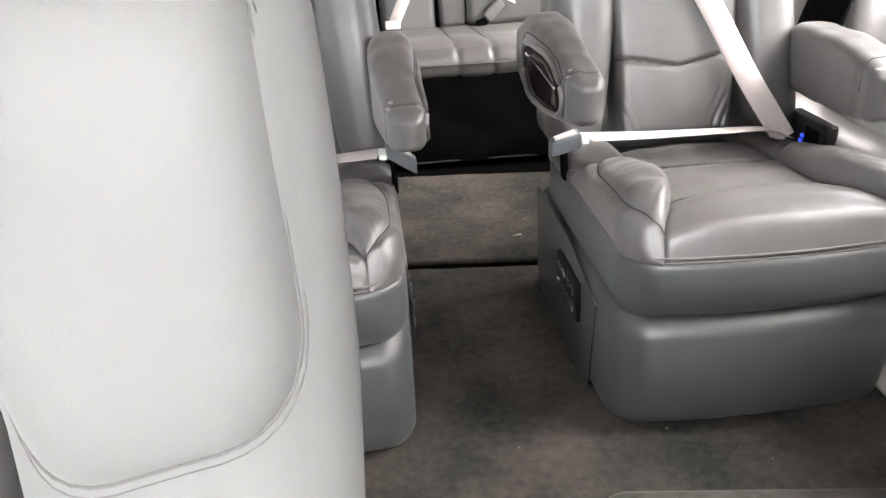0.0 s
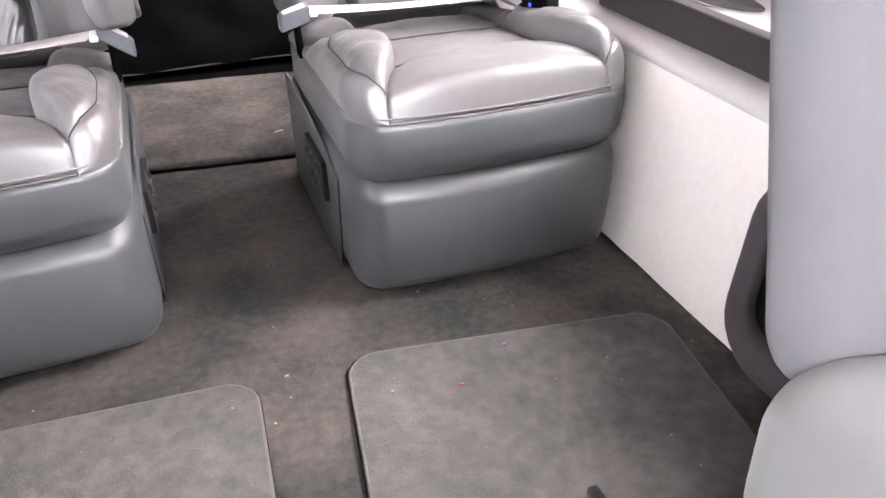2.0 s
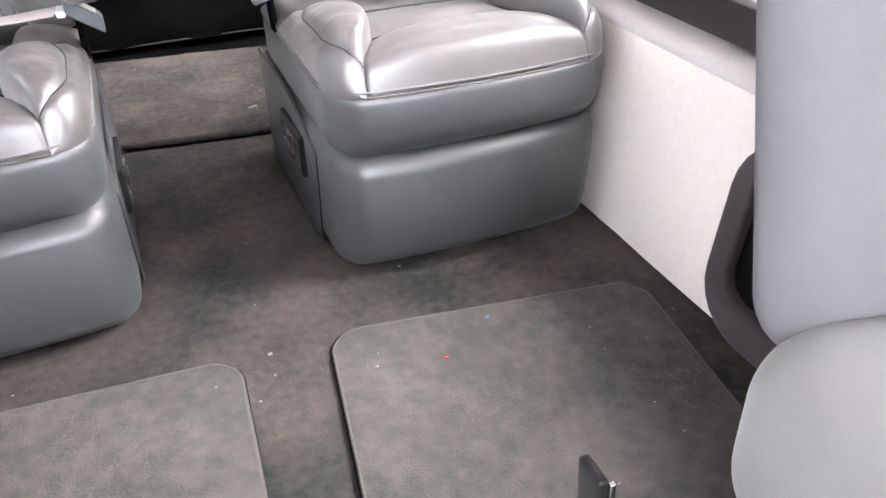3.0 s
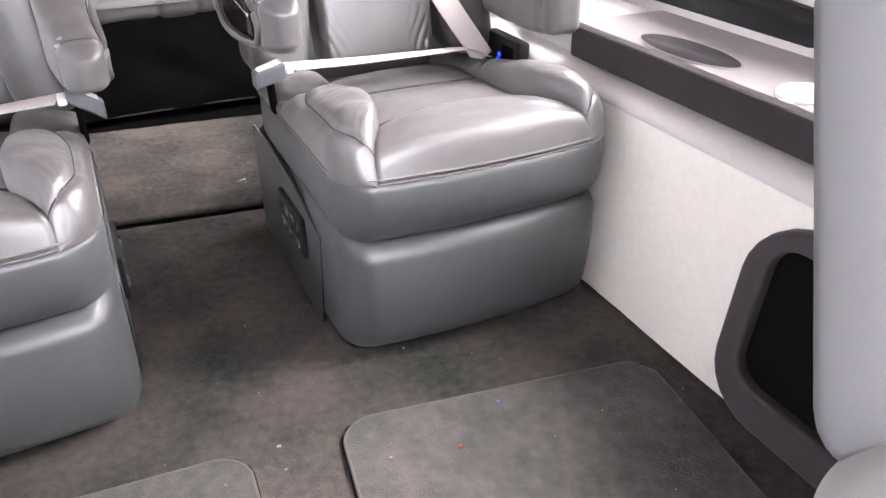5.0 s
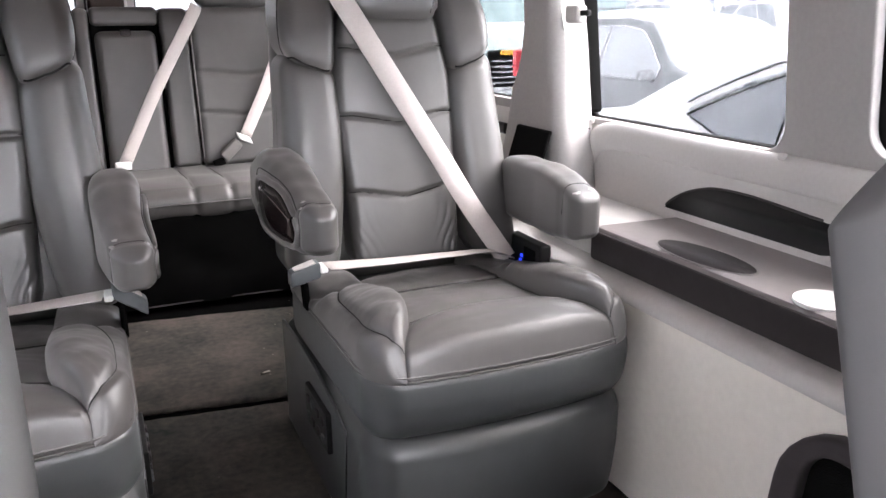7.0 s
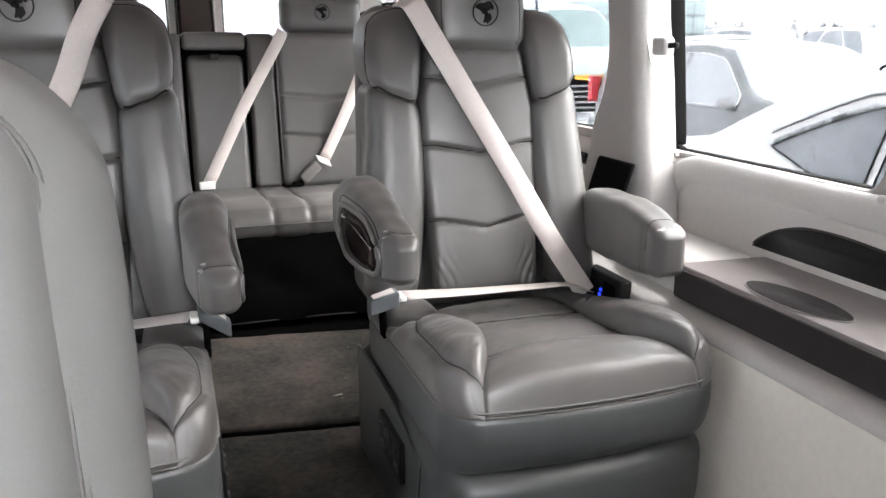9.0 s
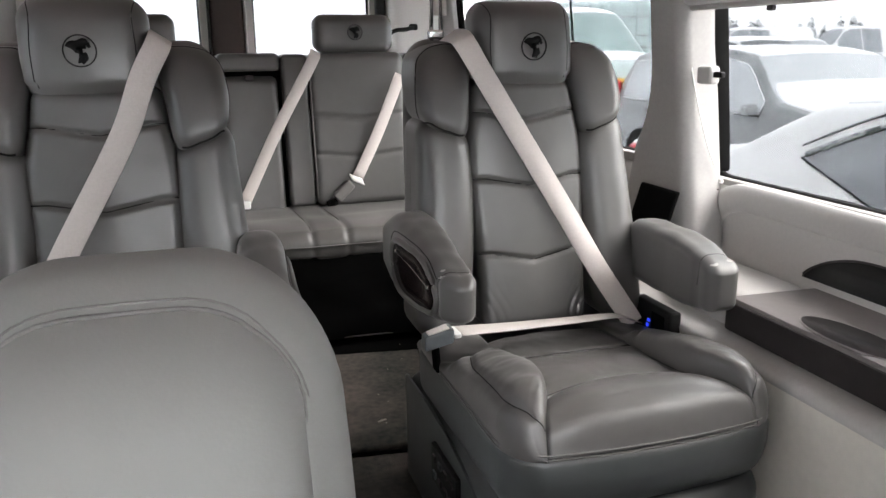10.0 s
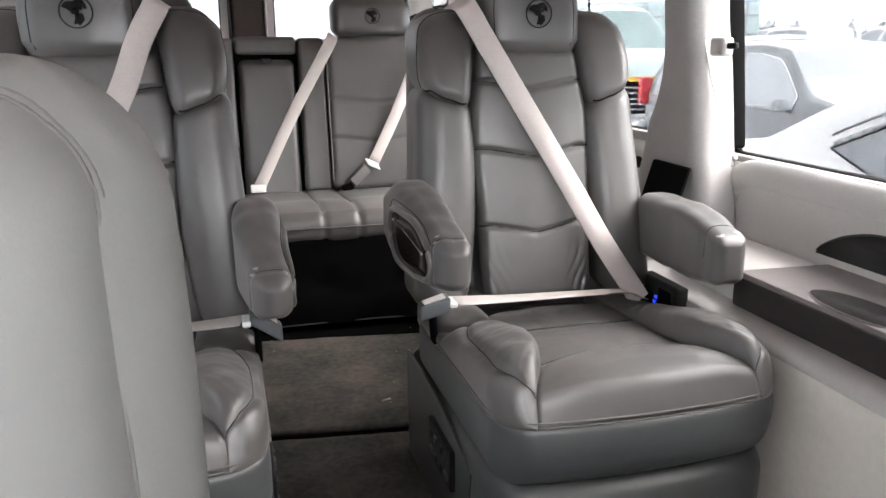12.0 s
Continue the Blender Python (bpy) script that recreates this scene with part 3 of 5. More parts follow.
for y in (2.03, 1.405):
    sc = part("trim_screw_cap", rbox((0.968, y, 0.672), (0.014, 0.018, 0.014), 0.005), TRIM)
    tagged(sc, "pale screw cap at the window corner", "cap")
rh = part("door_pull", rbox((0.965, 2.52, 0.60), (0.02, 0.10, 0.035), 0.012), BLACK)
tagged(rh, "small black pull on the rear wall", "handle")


# ---------------------------------------------------------------- captain's chairs
def groove(z, x, levels, depth=0.008, w=0.0045):
    """Depth of the cross seams at (x, z), dipping in the middle."""
    d = 0.0
    for lv in levels:
        dip = lv - 0.018 * max(0.0, 1 - abs(x) / 0.10)
        d += depth * bump_at(z, dip, w)
    return d


def emblem(parent, x, y, z, r, tilt):
    """Round embossed badge of plain shapes."""
    bm = tube([(x + r * math.cos(a), y, z + r * math.sin(a)) for a in [2 * math.pi * k / 36 for k in range(36)]], r * 0.05, closed=True, seg=6)
    part("badge_ring", bm, SEAM, parent, "dark embroidered ring")
    for dx, dz, w, h, rot in ((-0.08, 0.38, 1.25, 0.72, 8), (-0.02, 0.02, 0.5, 0.5, 35), (0.14, -0.44, 0.58, 0.85, -14), (0.55, 0.35, 0.25, 0.4, 20)):
        b = plate([(w * r * (0.5 + 0.12 * math.sin(3 * a + dx * 9)) * math.cos(a), h * r * (0.5 + 0.12 * math.cos(4 * a + dz * 7)) * math.sin(a)) for a in [2 * math.pi * k / 24 for k in range(24)]], [], 0.0012,
                  lambda u, v, q: Vector((x + dx * r + u * math.cos(radians(rot)) - v * math.sin(radians(rot)), y + q, z + dz * r + u * math.sin(radians(rot)) + v * math.cos(radians(rot)))))
        part("badge_shape", b, SEAM, parent, "dark embroidered shape")


LEAN = 0.20


def captains_chair(s, cx, label):
    """Upholstered chair that looks towards -y; s = 1: aisle arm on its -x side."""
    ch = empty("captains_chair", cx, 1.75, 0.0)
    tagged(ch, label, "seat", group="middle row captain's chairs")
    Y = lambda y: y - 1.75

    def base_shape(x, y, z):
        z2 = max(-0.126, z)
        t = min(1.0, (z2 + 0.126) / 0.25)
        front = max(0.0, -y / 0.30)
        y2 = y - 0.012 * front + front * 0.015 * (1 - t) ** 1.5 - front ** 4 * 0.012 * math.sin(math.pi * min(1, t * 0.9)) - front ** 3 * 0.02 * (1 - (x / 0.25) ** 2)
        return x * (1 - 0.006 * (1 - t)), y2 - front ** 3 * (0.034 * (1 - t) + 0.038 * t), z2 + 0.019 * min(1.0, front) ** 2 * (1 - t) ** 2

    part("base", rbox((0, Y(1.785), 0.126), (0.515, 0.61, 0.28), 0.052, base_shape, k=6, m=(14, 14, 8)), SHADEHIDE, ch, "blue-grey wrapped base, coloured darker as in shade")
    for e in (-1, 1):
        side = [(-0.150, 0.005), (0.30, 0.005), (0.30, 0.256), (0.12, 0.258), (0.0, 0.250), (-0.10, 0.232), (-0.190, 0.212)]
        part("side_panel", plate(side, [], 0.003, lambda u, v, w, e=e: Vector((e * (0.2570 + w - 0.004 * (0.25 - v)), u, v)), bevel=0.002), SHADEHIDE, ch)
        part("panel_edge", tube([(e * 0.2580, y, z) for y, z in ((-0.186, 0.211), (-0.10, 0.232), (0.0, 0.250), (0.12, 0.258), (0.30, 0.256))], 0.0025, 6), SHADEHIDE, ch)
        part("corner_crease", tube([(e * (0.2575 - 0.004 * (0.25 - z)), y, z) for y, z in ((-0.192, 0.210), (-0.182, 0.16), (-0.168, 0.08), (-0.153, 0.012))], 0.0018, 6), SEAM, ch, "dark crease beside the front pad")
    sw = part("switch_panel", rbox((-s * 0.264, Y(1.735), 0.162), (0.012, 0.165, 0.085), 0.004), BLACK, ch, "black switch panel")
    for i in range(4):
        for j in range(2):
            part("button", rbox((-s * 0.271, Y(1.735) - 0.054 + i * 0.036, 0.142 + j * 0.038), (0.006, 0.020, 0.016), 0.003), BROWN if (i + j) % 3 else BUCKLE, sw)

    def band_shape(x, y, z):
        front = max(0.0, -y / 0.27)
        if z > 0.046:
            z = 0.046 + 0.02 * (z - 0.046)
        return x, y - front ** 2 * 0.025 * (1 - (x / 0.27) ** 2) + 0.018 * max(0, -z / 0.07) * front, z

    part("cushion_band", rbox((0, Y(1.70), 0.319), (0.515, 0.575, 0.167), 0.058, band_shape, k=5, m=(14, 14, 5)), SHADEHIDE, ch)
    for dz in (0.0, 0.008):
        pts = []
        for k in range(-6, 55):
            a = min(1, max(0, k / 48))
            x = -0.2585 + 0.517 * a
            edge = max(0.0, abs(x) - 0.1875) / 0.071
            y = 1.4125 - 0.025 * (1 - (x / 0.27) ** 2) + 0.07 * (1 - math.sqrt(max(0, 1 - edge ** 2))) - 0.001
            y += 0.05 * max(0, -k, k - 48)
            pts.append((x, Y(y) + 0.003, 0.366 + dz))
        part("stitch_line", tube(pts, 0.0017, 5), STITCH, ch)

    # seat cushion: insert and side bolsters share one seam line from the back to the front corner
    seam_in = smoothline([(0.140, 1.97, 0.375), (0.142, 1.85, 0.388), (0.140, 1.75, 0.397), (0.138, 1.66, 0.402), (0.140, 1.58, 0.409), (0.149, 1.525, 0.412), (0.167, 1.478, 0.412), (0.185, 1.444, 0.407), (0.1955, 1.418, 0.396), (0.198, 1.4035, 0.368)], 18)
    rim_out = smoothline([(0.253, 1.97, 0.355), (0.256, 1.85, 0.362), (0.2575, 1.75, 0.366), (0.2575, 1.66, 0.366), (0.2575, 1.58, 0.366), (0.2575, 1.525, 0.366), (0.2555, 1.468, 0.366), (0.244, 1.434, 0.366), (0.224, 1.413, 0.366), (0.200, 1.402, 0.366)], 18)
    CREST = [(1.4035, 0.366), (1.418, 0.397), (1.430, 0.423), (1.446, 0.443), (1.478, 0.459), (1.53, 0.465), (1.59, 0.460), (1.66, 0.442), (1.735, 0.424), (1.765, 0.406), (1.85, 0.400), (1.97, 0.382)]
    rows = []
    for p in seam_in:
        if p.y > 1.862:
            continue
        front = min(1.0, max(0.0, (1.56 - p.y) / 0.12))
        row = []
        for k in range(41):
            u = -1 + k / 20
            y = p.y - 0.0133 * (1 - u * u) * front
            z = p.z
            low = 1 - abs(u) ** 5
            if y < 1.522 + 0.034 * (1 - u * u):
                t = min(1.0, max(0.0, (1.522 + 0.034 * (1 - u * u) - y) / 0.11))
                z += 0.030 * math.sin(math.pi * min(0.62, 0.10 + t * 0.6)) * (0.35 + 0.65 * low) * min(1.0, max(0.0, (p.z - 0.366) / 0.035))
            elif y < 1.735:
                t = (1.735 - y) / 0.20
                z += 0.014 * math.sin(math.pi * min(1.0, max(0.0, t))) * low
            else:
                t = (y - 1.735) / 0.20
                z += 0.012 * math.sin(math.pi * min(0.7, t)) * low
            z -= 0.008 * bump_at(y, 1.522 + 0.034 * (1 - u * u), 0.007) + 0.006 * bump_at(y, 1.735, 0.006)
            z += 0.0035 * noise.noise(Vector((u * 2.4, y * 11, s + 2))) + 0.0012 * noise.noise(Vector((u * 9, y * 40, s)))
            row.append((u * p.x, Y(y), z))
        row += [(p.x, Y(p.y + 0.012), 0.34), (-p.x, Y(p.y + 0.012), 0.34)]
        rows.append(row)
    part("cushion_insert", loft(rows), LITHIDE, ch, "seat leather, paler and glossier to look lit")
    # Black sheet added to give the deep shade in the gap.
    part("gap_shade", rbox((0, Y(1.93), 0.340), (0.30, 0.16, 0.02), 0.005), CLOTH, ch, "black sheet standing in for shade behind the cushion")
    for yc, bow, zc in ((1.522, 0.034, 0.4165), (1.735, 0.0, 0.3975)):
        pts = []
        for k in range(25):
            u = -0.96 + 0.08 * k
            pts.append((u * (0.152 if bow else 0.140), Y(yc + bow * (1 - u * u)), zc + 0.002 * (1 - u * u)))
        part("insert_seam", tube(pts, 0.0009, 5), SEAM, ch)
    FOLD = [(1.418, 0.12), (1.430, 0.42), (1.45, 0.58), (1.48, 0.67), (1.53, 0.71), (1.62, 0.70), (1.70, 0.62), (1.745, 0.50), (1.765, 0.34)]

    def bolster_at(a, b, th, e):
        """A place on the side bolster, from the seam (th = 0) over the crest to the outer rim (th = pi)."""
        w = (1 - math.cos(th)) / 2
        q = a.lerp(b, w)
        top = math.sin(th)
        z = q.z + max(0.0, steps(CREST, a.y) - (a.z + b.z) / 2) * top ** 0.55
        if e == -s:
            z += 0.020 * top * bump_at(a.y, 1.86, 0.07)
        x = q.x + top * w * 0.010 * min(1.0, max(0.0, (q.y - 1.44) / 0.04))
        z -= 0.010 * top * bump_at(q.y, 1.763 + 0.10 * (w - 0.5), 0.009)
        if a.y < 1.765:
            dent = bump_at(th / math.pi, steps(FOLD, a.y), 0.050) * min(1.0, (1.775 - a.y) / 0.03, max(0.0, (a.y - 1.415) / 0.03))
            x -= 0.0045 * dent
            z -= 0.0045 * dent
        for yc, slope, deep in ((1.460, 0.14, 0.0018), (1.490, 0.20, 0.0015)):
            z -= deep * top * bump_at(q.y, yc + slope * (0.35 - w), 0.007) * bump_at(w, 0.35, 0.30)
        z += top * (0.004 * noise.noise(Vector((q.x * 22, q.y * 20, e + s))) + 0.0012 * noise.noise(Vector((q.x * 60, q.y * 55, e))))
        return Vector((e * x, Y(q.y), z))

    for e in (-1, 1):
        rows = []
        for a, b in zip(seam_in, rim_out):
            row = [bolster_at(a, b, math.pi * k / 32, e) for k in range(33)]
            row += [(e * b.x * 0.97, Y(b.y + 0.008), 0.335), (e * a.x * 0.98, Y(a.y + 0.010), 0.335)]
            rows.append(row)
        part("cushion_bolster", loft(rows), LITHIDE, ch)
        part("bolster_seam", tube([(e * p.x, Y(p.y), p.z - 0.0015) for p in seam_in[30:]], 0.0010, 5), SEAM, ch)
        # Grey line along the pillow's seam stands in for the shade in it.
        part("pillow_seam_shade", tube([bolster_at(a, b, math.pi * steps(FOLD, a.y), e) for a, b in list(zip(seam_in, rim_out))[40:150] if 1.42 < a.y < 1.76], 0.0012, 5), SEAMSHADE, ch)
        near = lambda y: min(zip(seam_in, rim_out), key=lambda ab: abs(ab[0].y - y))
        pinch = [bolster_at(*near(1.763 + 0.10 * ((1 - math.cos(math.pi * k / 24)) / 2 - 0.5)), math.pi * k / 24, e) + Vector((0, 0, 0.001)) for k in range(4, 15)]
        part("pinch_seam", tube(smoothline(pinch, 3), 0.0014, 5), STITCH, ch, "pale stitched pinch")

    # back: shell, insert, side bolsters, wings
    def shell(x, y, z):
        t = (z + 0.34) / 0.68
        return x * (1.0 + 0.06 * math.sin(math.pi * t)) * (1 - 0.06 * t), y + LEAN * z, z
    part("back_shell", rbox((0, Y(2.085), 0.68), (0.47, 0.13, 0.68), 0.06, shell, k=5, m=(8, 3, 14)), LEATHER, ch)

    WAIST = [(0.42, 0.124), (0.56, 0.128), (0.72, 0.136), (0.80, 0.134), (0.88, 0.120), (0.94, 0.112)]

    def insert(x, y, z):
        zz = z + 0.67
        y2 = y + LEAN * z
        if y < 0:
            y2 += groove(zz, x, (0.866, 0.727, 0.568)) - 0.010 * (1 - (x / 0.136) ** 2)
            wr = max(0, 0.50 - zz) / 0.1
            mask = max(0.0, min(1.0, (abs(x) - 0.065) / 0.035)) * max(0.0, min(1.0, (0.545 - zz) / 0.06)) * min(1, 0.4 + wr)
            y2 += (0.008 if s * x > 0 else 0.004) * mask * max(0.0, math.cos((abs(x) - 0.42 * (zz - 0.43) + 0.004 * math.sin(60 * zz)) * 290)) ** 4
            y2 += 0.004 * noise.noise(Vector((x * 11, zz * 9, s + 3)))
        return x * steps(WAIST, zz) / 0.136, y2, z
    part("back_insert", rbox((0, Y(2.005), 0.67), (0.272, 0.13, 0.53), 0.024, insert, k=4, m=(56, 3, 110)), LEATHER, ch)
    for lv in (0.866, 0.727, 0.568):
        pts = [(x, Y(1.94 + 0.008) + LEAN * (lv - 0.018 * max(0.0, 1 - abs(x) / 0.10) - 0.67) - 0.010 * (1 - (x / 0.136) ** 2), lv - 0.018 * max(0.0, 1 - abs(x) / 0.10)) for x in [(-1 + k / 12) * (steps(WAIST, lv) - 0.004) for k in range(25)]]
        part("back_seam", tube(pts, 0.0013, 5), SEAM, ch)
    for e in (-1, 1):
        def low(x, y, z, e=e):
            t = min(1.0, max(0.0, (z + 0.23) / 0.46))
            x2 = x * (1 + 0.10 * math.sin(math.pi * t)) + e * 0.045 * (1 - t) ** 1.3 + e * 0.010 * t ** 3
            y2 = y + LEAN * z - 0.010 * math.sin(math.pi * t) * (y < 0)
            return x2, y2, z + 0.30 * e * x * t + 0.003 * noise.noise(Vector((x * 15, y * 15, z * 15)))
        part("back_bolster", rbox((e * 0.172, Y(2.005), 0.622), (0.118, 0.17, 0.46), 0.048, low, k=5, m=(4, 4, 22)), LEATHER, ch)

        def wing(x, y, z, e=e):
            t = min(1.0, max(0.0, (z + 0.105) / 0.21))
            out = e * x / 0.06
            x2 = x + e * 0.012 * math.sin(math.pi * min(1, t * 1.1)) * (out > 0) + e * 0.032 * (1 - t) * max(0.0, 0.5 - out / 2)
            y2 = y + 0.34 * z - 0.010 * math.sin(math.pi * min(1, t * 1.2)) * (y < 0) + 0.002 * noise.noise(Vector((x * 25, z * 18, e)))
            return x2, y2, z + 0.021 * out * (1 - t) - 0.014 * max(0, out) * t ** 2
        WING = ((e * 0.164, Y(2.068), 0.914), (0.124, 0.17, 0.194), 0.040, wing)
        part("back_wing", rbox(*WING, k=5, m=(4, 4, 10)), LEATHER, ch)
        part("wing_seam", tube(lay(*WING, [(e * 0.062, -0.02, -0.08), (e * 0.062, -0.05, 0.0), (e * 0.055, -0.06, 0.09), (e * 0.01, -0.06, 0.097), (-e * 0.04, -0.06, 0.097)]), 0.0014, 5), SEAM, ch)
        # Dark tube painted in for the shade beneath the wing.
        part("wing_shade", tube(lay(*WING, [(-e * 0.058, -0.085, -0.092), (0, -0.086, -0.094), (e * 0.058, -0.085, -0.092), (e * 0.062, -0.03, -0.090)]), 0.0022, 6), SEAM, ch, "dark line for the shade under the shoulder pad")
        part("edge_piping", tube(smoothline([(e * (0.228 + 0.04 * (1 - t)), Y(2.00) + LEAN * (z - 0.67) + 0.01, z) for t, z in ((0, 0.45), (0.3, 0.6), (0.6, 0.75), (0.9, 0.83))]), 0.003, 6), LEATHER, ch)

    def head(x, y, z):
        y2 = y + 0.12 * z + 0.010 * (x / 0.11) ** 2 * (y < 0) - 0.006 * math.sin(math.pi * (z + 0.09) / 0.18) * (y < 0)
        return x * (1 - 0.05 * (z < -0.06)), y2, z
    HEAD = ((s * 0.013, Y(2.050), 1.003), (0.229, 0.13, 0.192), 0.046, head)
    hr = part("headrest", rbox(*HEAD, k=5, m=(10, 3, 8)), LEATHER, ch, "padded grey leather headrest")
    for e in (-1, 1):
        part("head_seam", tube(lay(*HEAD, [(e * 0.088, 0.03, 0.089), (e * 0.09, -0.065, 0.07), (e * 0.092, -0.065, 0.0), (e * 0.088, -0.065, -0.07)]), 0.0011, 5), SEAM, hr)
    emblem(hr, s * 0.018, Y(1.976), 1.002, 0.028, 0)
    for e in (-0.05, 0.05):
        part("headrest_rod", tube([(e, Y(2.08), 0.86), (e, Y(2.085), 0.93)], 0.006), CHROME, ch)

    # arms
    TOP = [(0.0, 0.600), (0.25, 0.634), (0.5, 0.664), (0.75, 0.672), (1.0, 0.630)]
    LOW = [(0.0, 0.522), (0.25, 0.508), (0.5, 0.500), (0.75, 0.504), (1.0, 0.545)]
    WIDE = [(0.0, 0.066), (0.3, 0.080), (0.6, 0.088), (1.0, 0.080)]
    MID = [(0.0, 0.259 if s > 0 else 0.284), (0.5, 0.270), (1.0, 0.275)]
    DROP = 0.0 if s > 0 else 0.036

    def arm_in(x, y, z):
        t = min(1.0, max(0.0, (y + 0.205) / 0.41))
        hi = steps(TOP, t) - DROP * (1 - 0.7 * t)
        lo = steps(LOW, t) - DROP * (0.6 - 0.3 * t)
        w = steps(WIDE, t) / 0.086
        z2 = lo + (hi - lo) * (z + 0.075) / 0.15
        ruck = 0.05 * math.sin(26 * y + 1.0) * max(0.0, z / 0.075)
        x2 = x * w * (1 + ruck) - s * steps(MID, t)
        pucker = bump_at(y, -0.172, 0.006) * 0.0022
        x2 -= pucker * (1 if x > 0 else -1)
        if z > 0:
            z2 -= pucker
        return x2, y + 0.012 * (1 - t) ** 4 * (x / 0.04) ** 2, z2 + 0.003 * noise.noise(Vector((x * 30, y * 25, z * 30 + s)))
    ARM = ((0, Y(1.835), 0.0), (0.086, 0.41, 0.15), 0.030, arm_in)
    ai = part("armrest", rbox(*ARM, k=5, m=(8, 60, 12)), LEATHER, ch, "padded arm with glossy dark inlay")
    part("arm_seam", tube(lay(*ARM, [(-0.0435, -0.168, -0.05), (-0.0435, -0.170, 0.05), (-0.02, -0.168, 0.0755), (0.02, -0.168, 0.0755), (0.0435, -0.170, 0.05), (0.0435, -0.168, -0.05)]), 0.0006, 5), SEAM, ai)
    for k, (wx, wy, wz, size) in enumerate(((0.036, -0.172, 0.066, 0.014), (-0.036, -0.172, 0.064, 0.013), (-0.028, -0.160, 0.073, 0.009), (0.041, -0.176, 0.035, 0.009))):
        part("scuff", worn(*ARM, (wx, wy, wz), (1, 0, 0), (0, 0.6, -0.6), size, k + 5 + s), WORN, ai, "pale worn spot")
    face = lambda y, z, out: on_box((0, Y(1.835), 0.0), (0.086 + 2 * out, 0.41, 0.15), 0.030, arm_in, (-s * (0.043 + out), y, z))
    leaf_shape = [(p.x, p.y) for p in smoothline([(-0.150, 0.030, 0), (-0.160, -0.010, 0), (-0.140, -0.040, 0), (-0.05, -0.044, 0), (0.03, -0.040, 0), (0.075, -0.010, 0), (0.055, 0.024, 0), (-0.03, 0.036, 0), (-0.10, 0.042, 0), (-0.150, 0.030, 0)], 5)][:-1]
    bm = bmesh.new()
    rings = [[bm.verts.new(face(-0.045 + (u + 0.045) * k, v * 1.15 * k, d)) for u, v in leaf_shape] for k, d in ((1.0, 0.0005), (0.97, 0.0032), (0.6, 0.0036), (0.2, 0.0038))]
    for a, b in zip(rings, rings[1:]):
        for k in range(len(a)):
            bm.faces.new((a[k], a[(k + 1) % len(a)], b[(k + 1) % len(b)], b[k]))
    bm.faces.new(rings[-1])
    part("arm_inlay", bm, WOOD, ai, "dark glossy inlay")
    part("inlay_rim", tube([face(-0.045 + (u + 0.045) * 1.07, v * 1.28, 0.0015) for u, v in leaf_shape], 0.0065, 8, closed=True), LEATHER, ai)
    part("arm_seam", tube([face(-0.045 + (u + 0.045) * 1.24, v * 1.55 + 0.004, 0.0002) for u, v in leaf_shape[20:]], 0.0010, 5), SEAM, ai)
    part("inlay_bar", tube([face(-0.135, 0.012, 0.0065), face(-0.05, 0.020, 0.0075), face(0.035, 0.018, 0.0065)], 0.0008), CHROME, ai, "thin bright bar")
    for u, v in ((-0.137, 0.012), (0.037, 0.018)):
        part("inlay_stud", rbox(face(u, v, 0.006), (0.006, 0.008, 0.008), 0.003, k=2, m=1), CHROME, ai)

    def arm_out(x, y, z):
        f = max(0.0, -y / 0.155)
        pucker = 0.003 * bump_at(y, -0.118, 0.008)
        z2 = z * (1 - 0.38 * f ** 1.5) - 0.002 * f + 0.014 * (1 - f) * max(0.0, -z / 0.0775)
        return x * (1 - 0.16 * f ** 2) - pucker * (1 if x > 0 else -1) - s * 0.010 * f, y, z2 + 0.003 * noise.noise(Vector((x * 26, y * 22, z * 26 + s)))
    OUT = ((s * 0.278, Y(1.768), 0.545), (0.084, 0.33, 0.155), 0.026, arm_out)
    ao = part("armrest", rbox(*OUT, k=5, m=(6, 24, 8)), LEATHER, ch, "padded plain arm")
    part("arm_seam", tube(lay(*OUT, [(-0.0405, -0.115, 0.0), (-0.0405, -0.118, 0.05), (-0.02, -0.115, 0.078), (0.02, -0.115, 0.078), (0.0405, -0.118, 0.05)]), 0.0008, 5), SEAM, ao)
    for k, (wx, wy, wz, size) in enumerate(((0.02, -0.142, 0.072, 0.013), (-0.022, -0.146, 0.068, 0.010))):
        part("scuff", worn(*OUT, (wx, wy, wz), (1, 0, 0), (0, 0.6, -0.6), size, k + 15 + s), WORN, ao, "pale worn spot")

    # belts
    top_x = 0.137 if s > 0 else 0.120
    sb = smoothline([(-s * top_x, Y(2.09), 1.028), (-s * top_x, Y(2.02), 1.024), (-s * (top_x - 0.006), Y(1.992), 1.008), (-s * (top_x - 0.037), Y(1.976), 0.950), (-s * 0.039, Y(1.953), 0.843), (s * 0.072, Y(1.914), 0.650), (s * 0.134, Y(1.880), 0.532), (s * 0.197, Y(1.850), 0.428), (s * 0.214, Y(1.843), 0.400)])
    part("shoulder_belt", ribbon(sb, 0.047, (0.83 * s, 0.0, 0.55)), WEB, ch, "pale grey webbing")
    lb = smoothline([(-s * 0.230, Y(1.755), 0.466), (-s * 0.10, Y(1.78), 0.452), (s * 0.05, Y(1.80), 0.442), (s * 0.16, Y(1.82), 0.432), (s * 0.215, Y(1.845), 0.405)])
    part("lap_belt", ribbon(lb, 0.047, [(0, 0.98, 0.06 - 0.28 * k / (len(lb) - 1)) for k in range(len(lb))]), WEB, ch, "pale grey webbing")
    FALL = 0.30 if s > 0 else 0.75
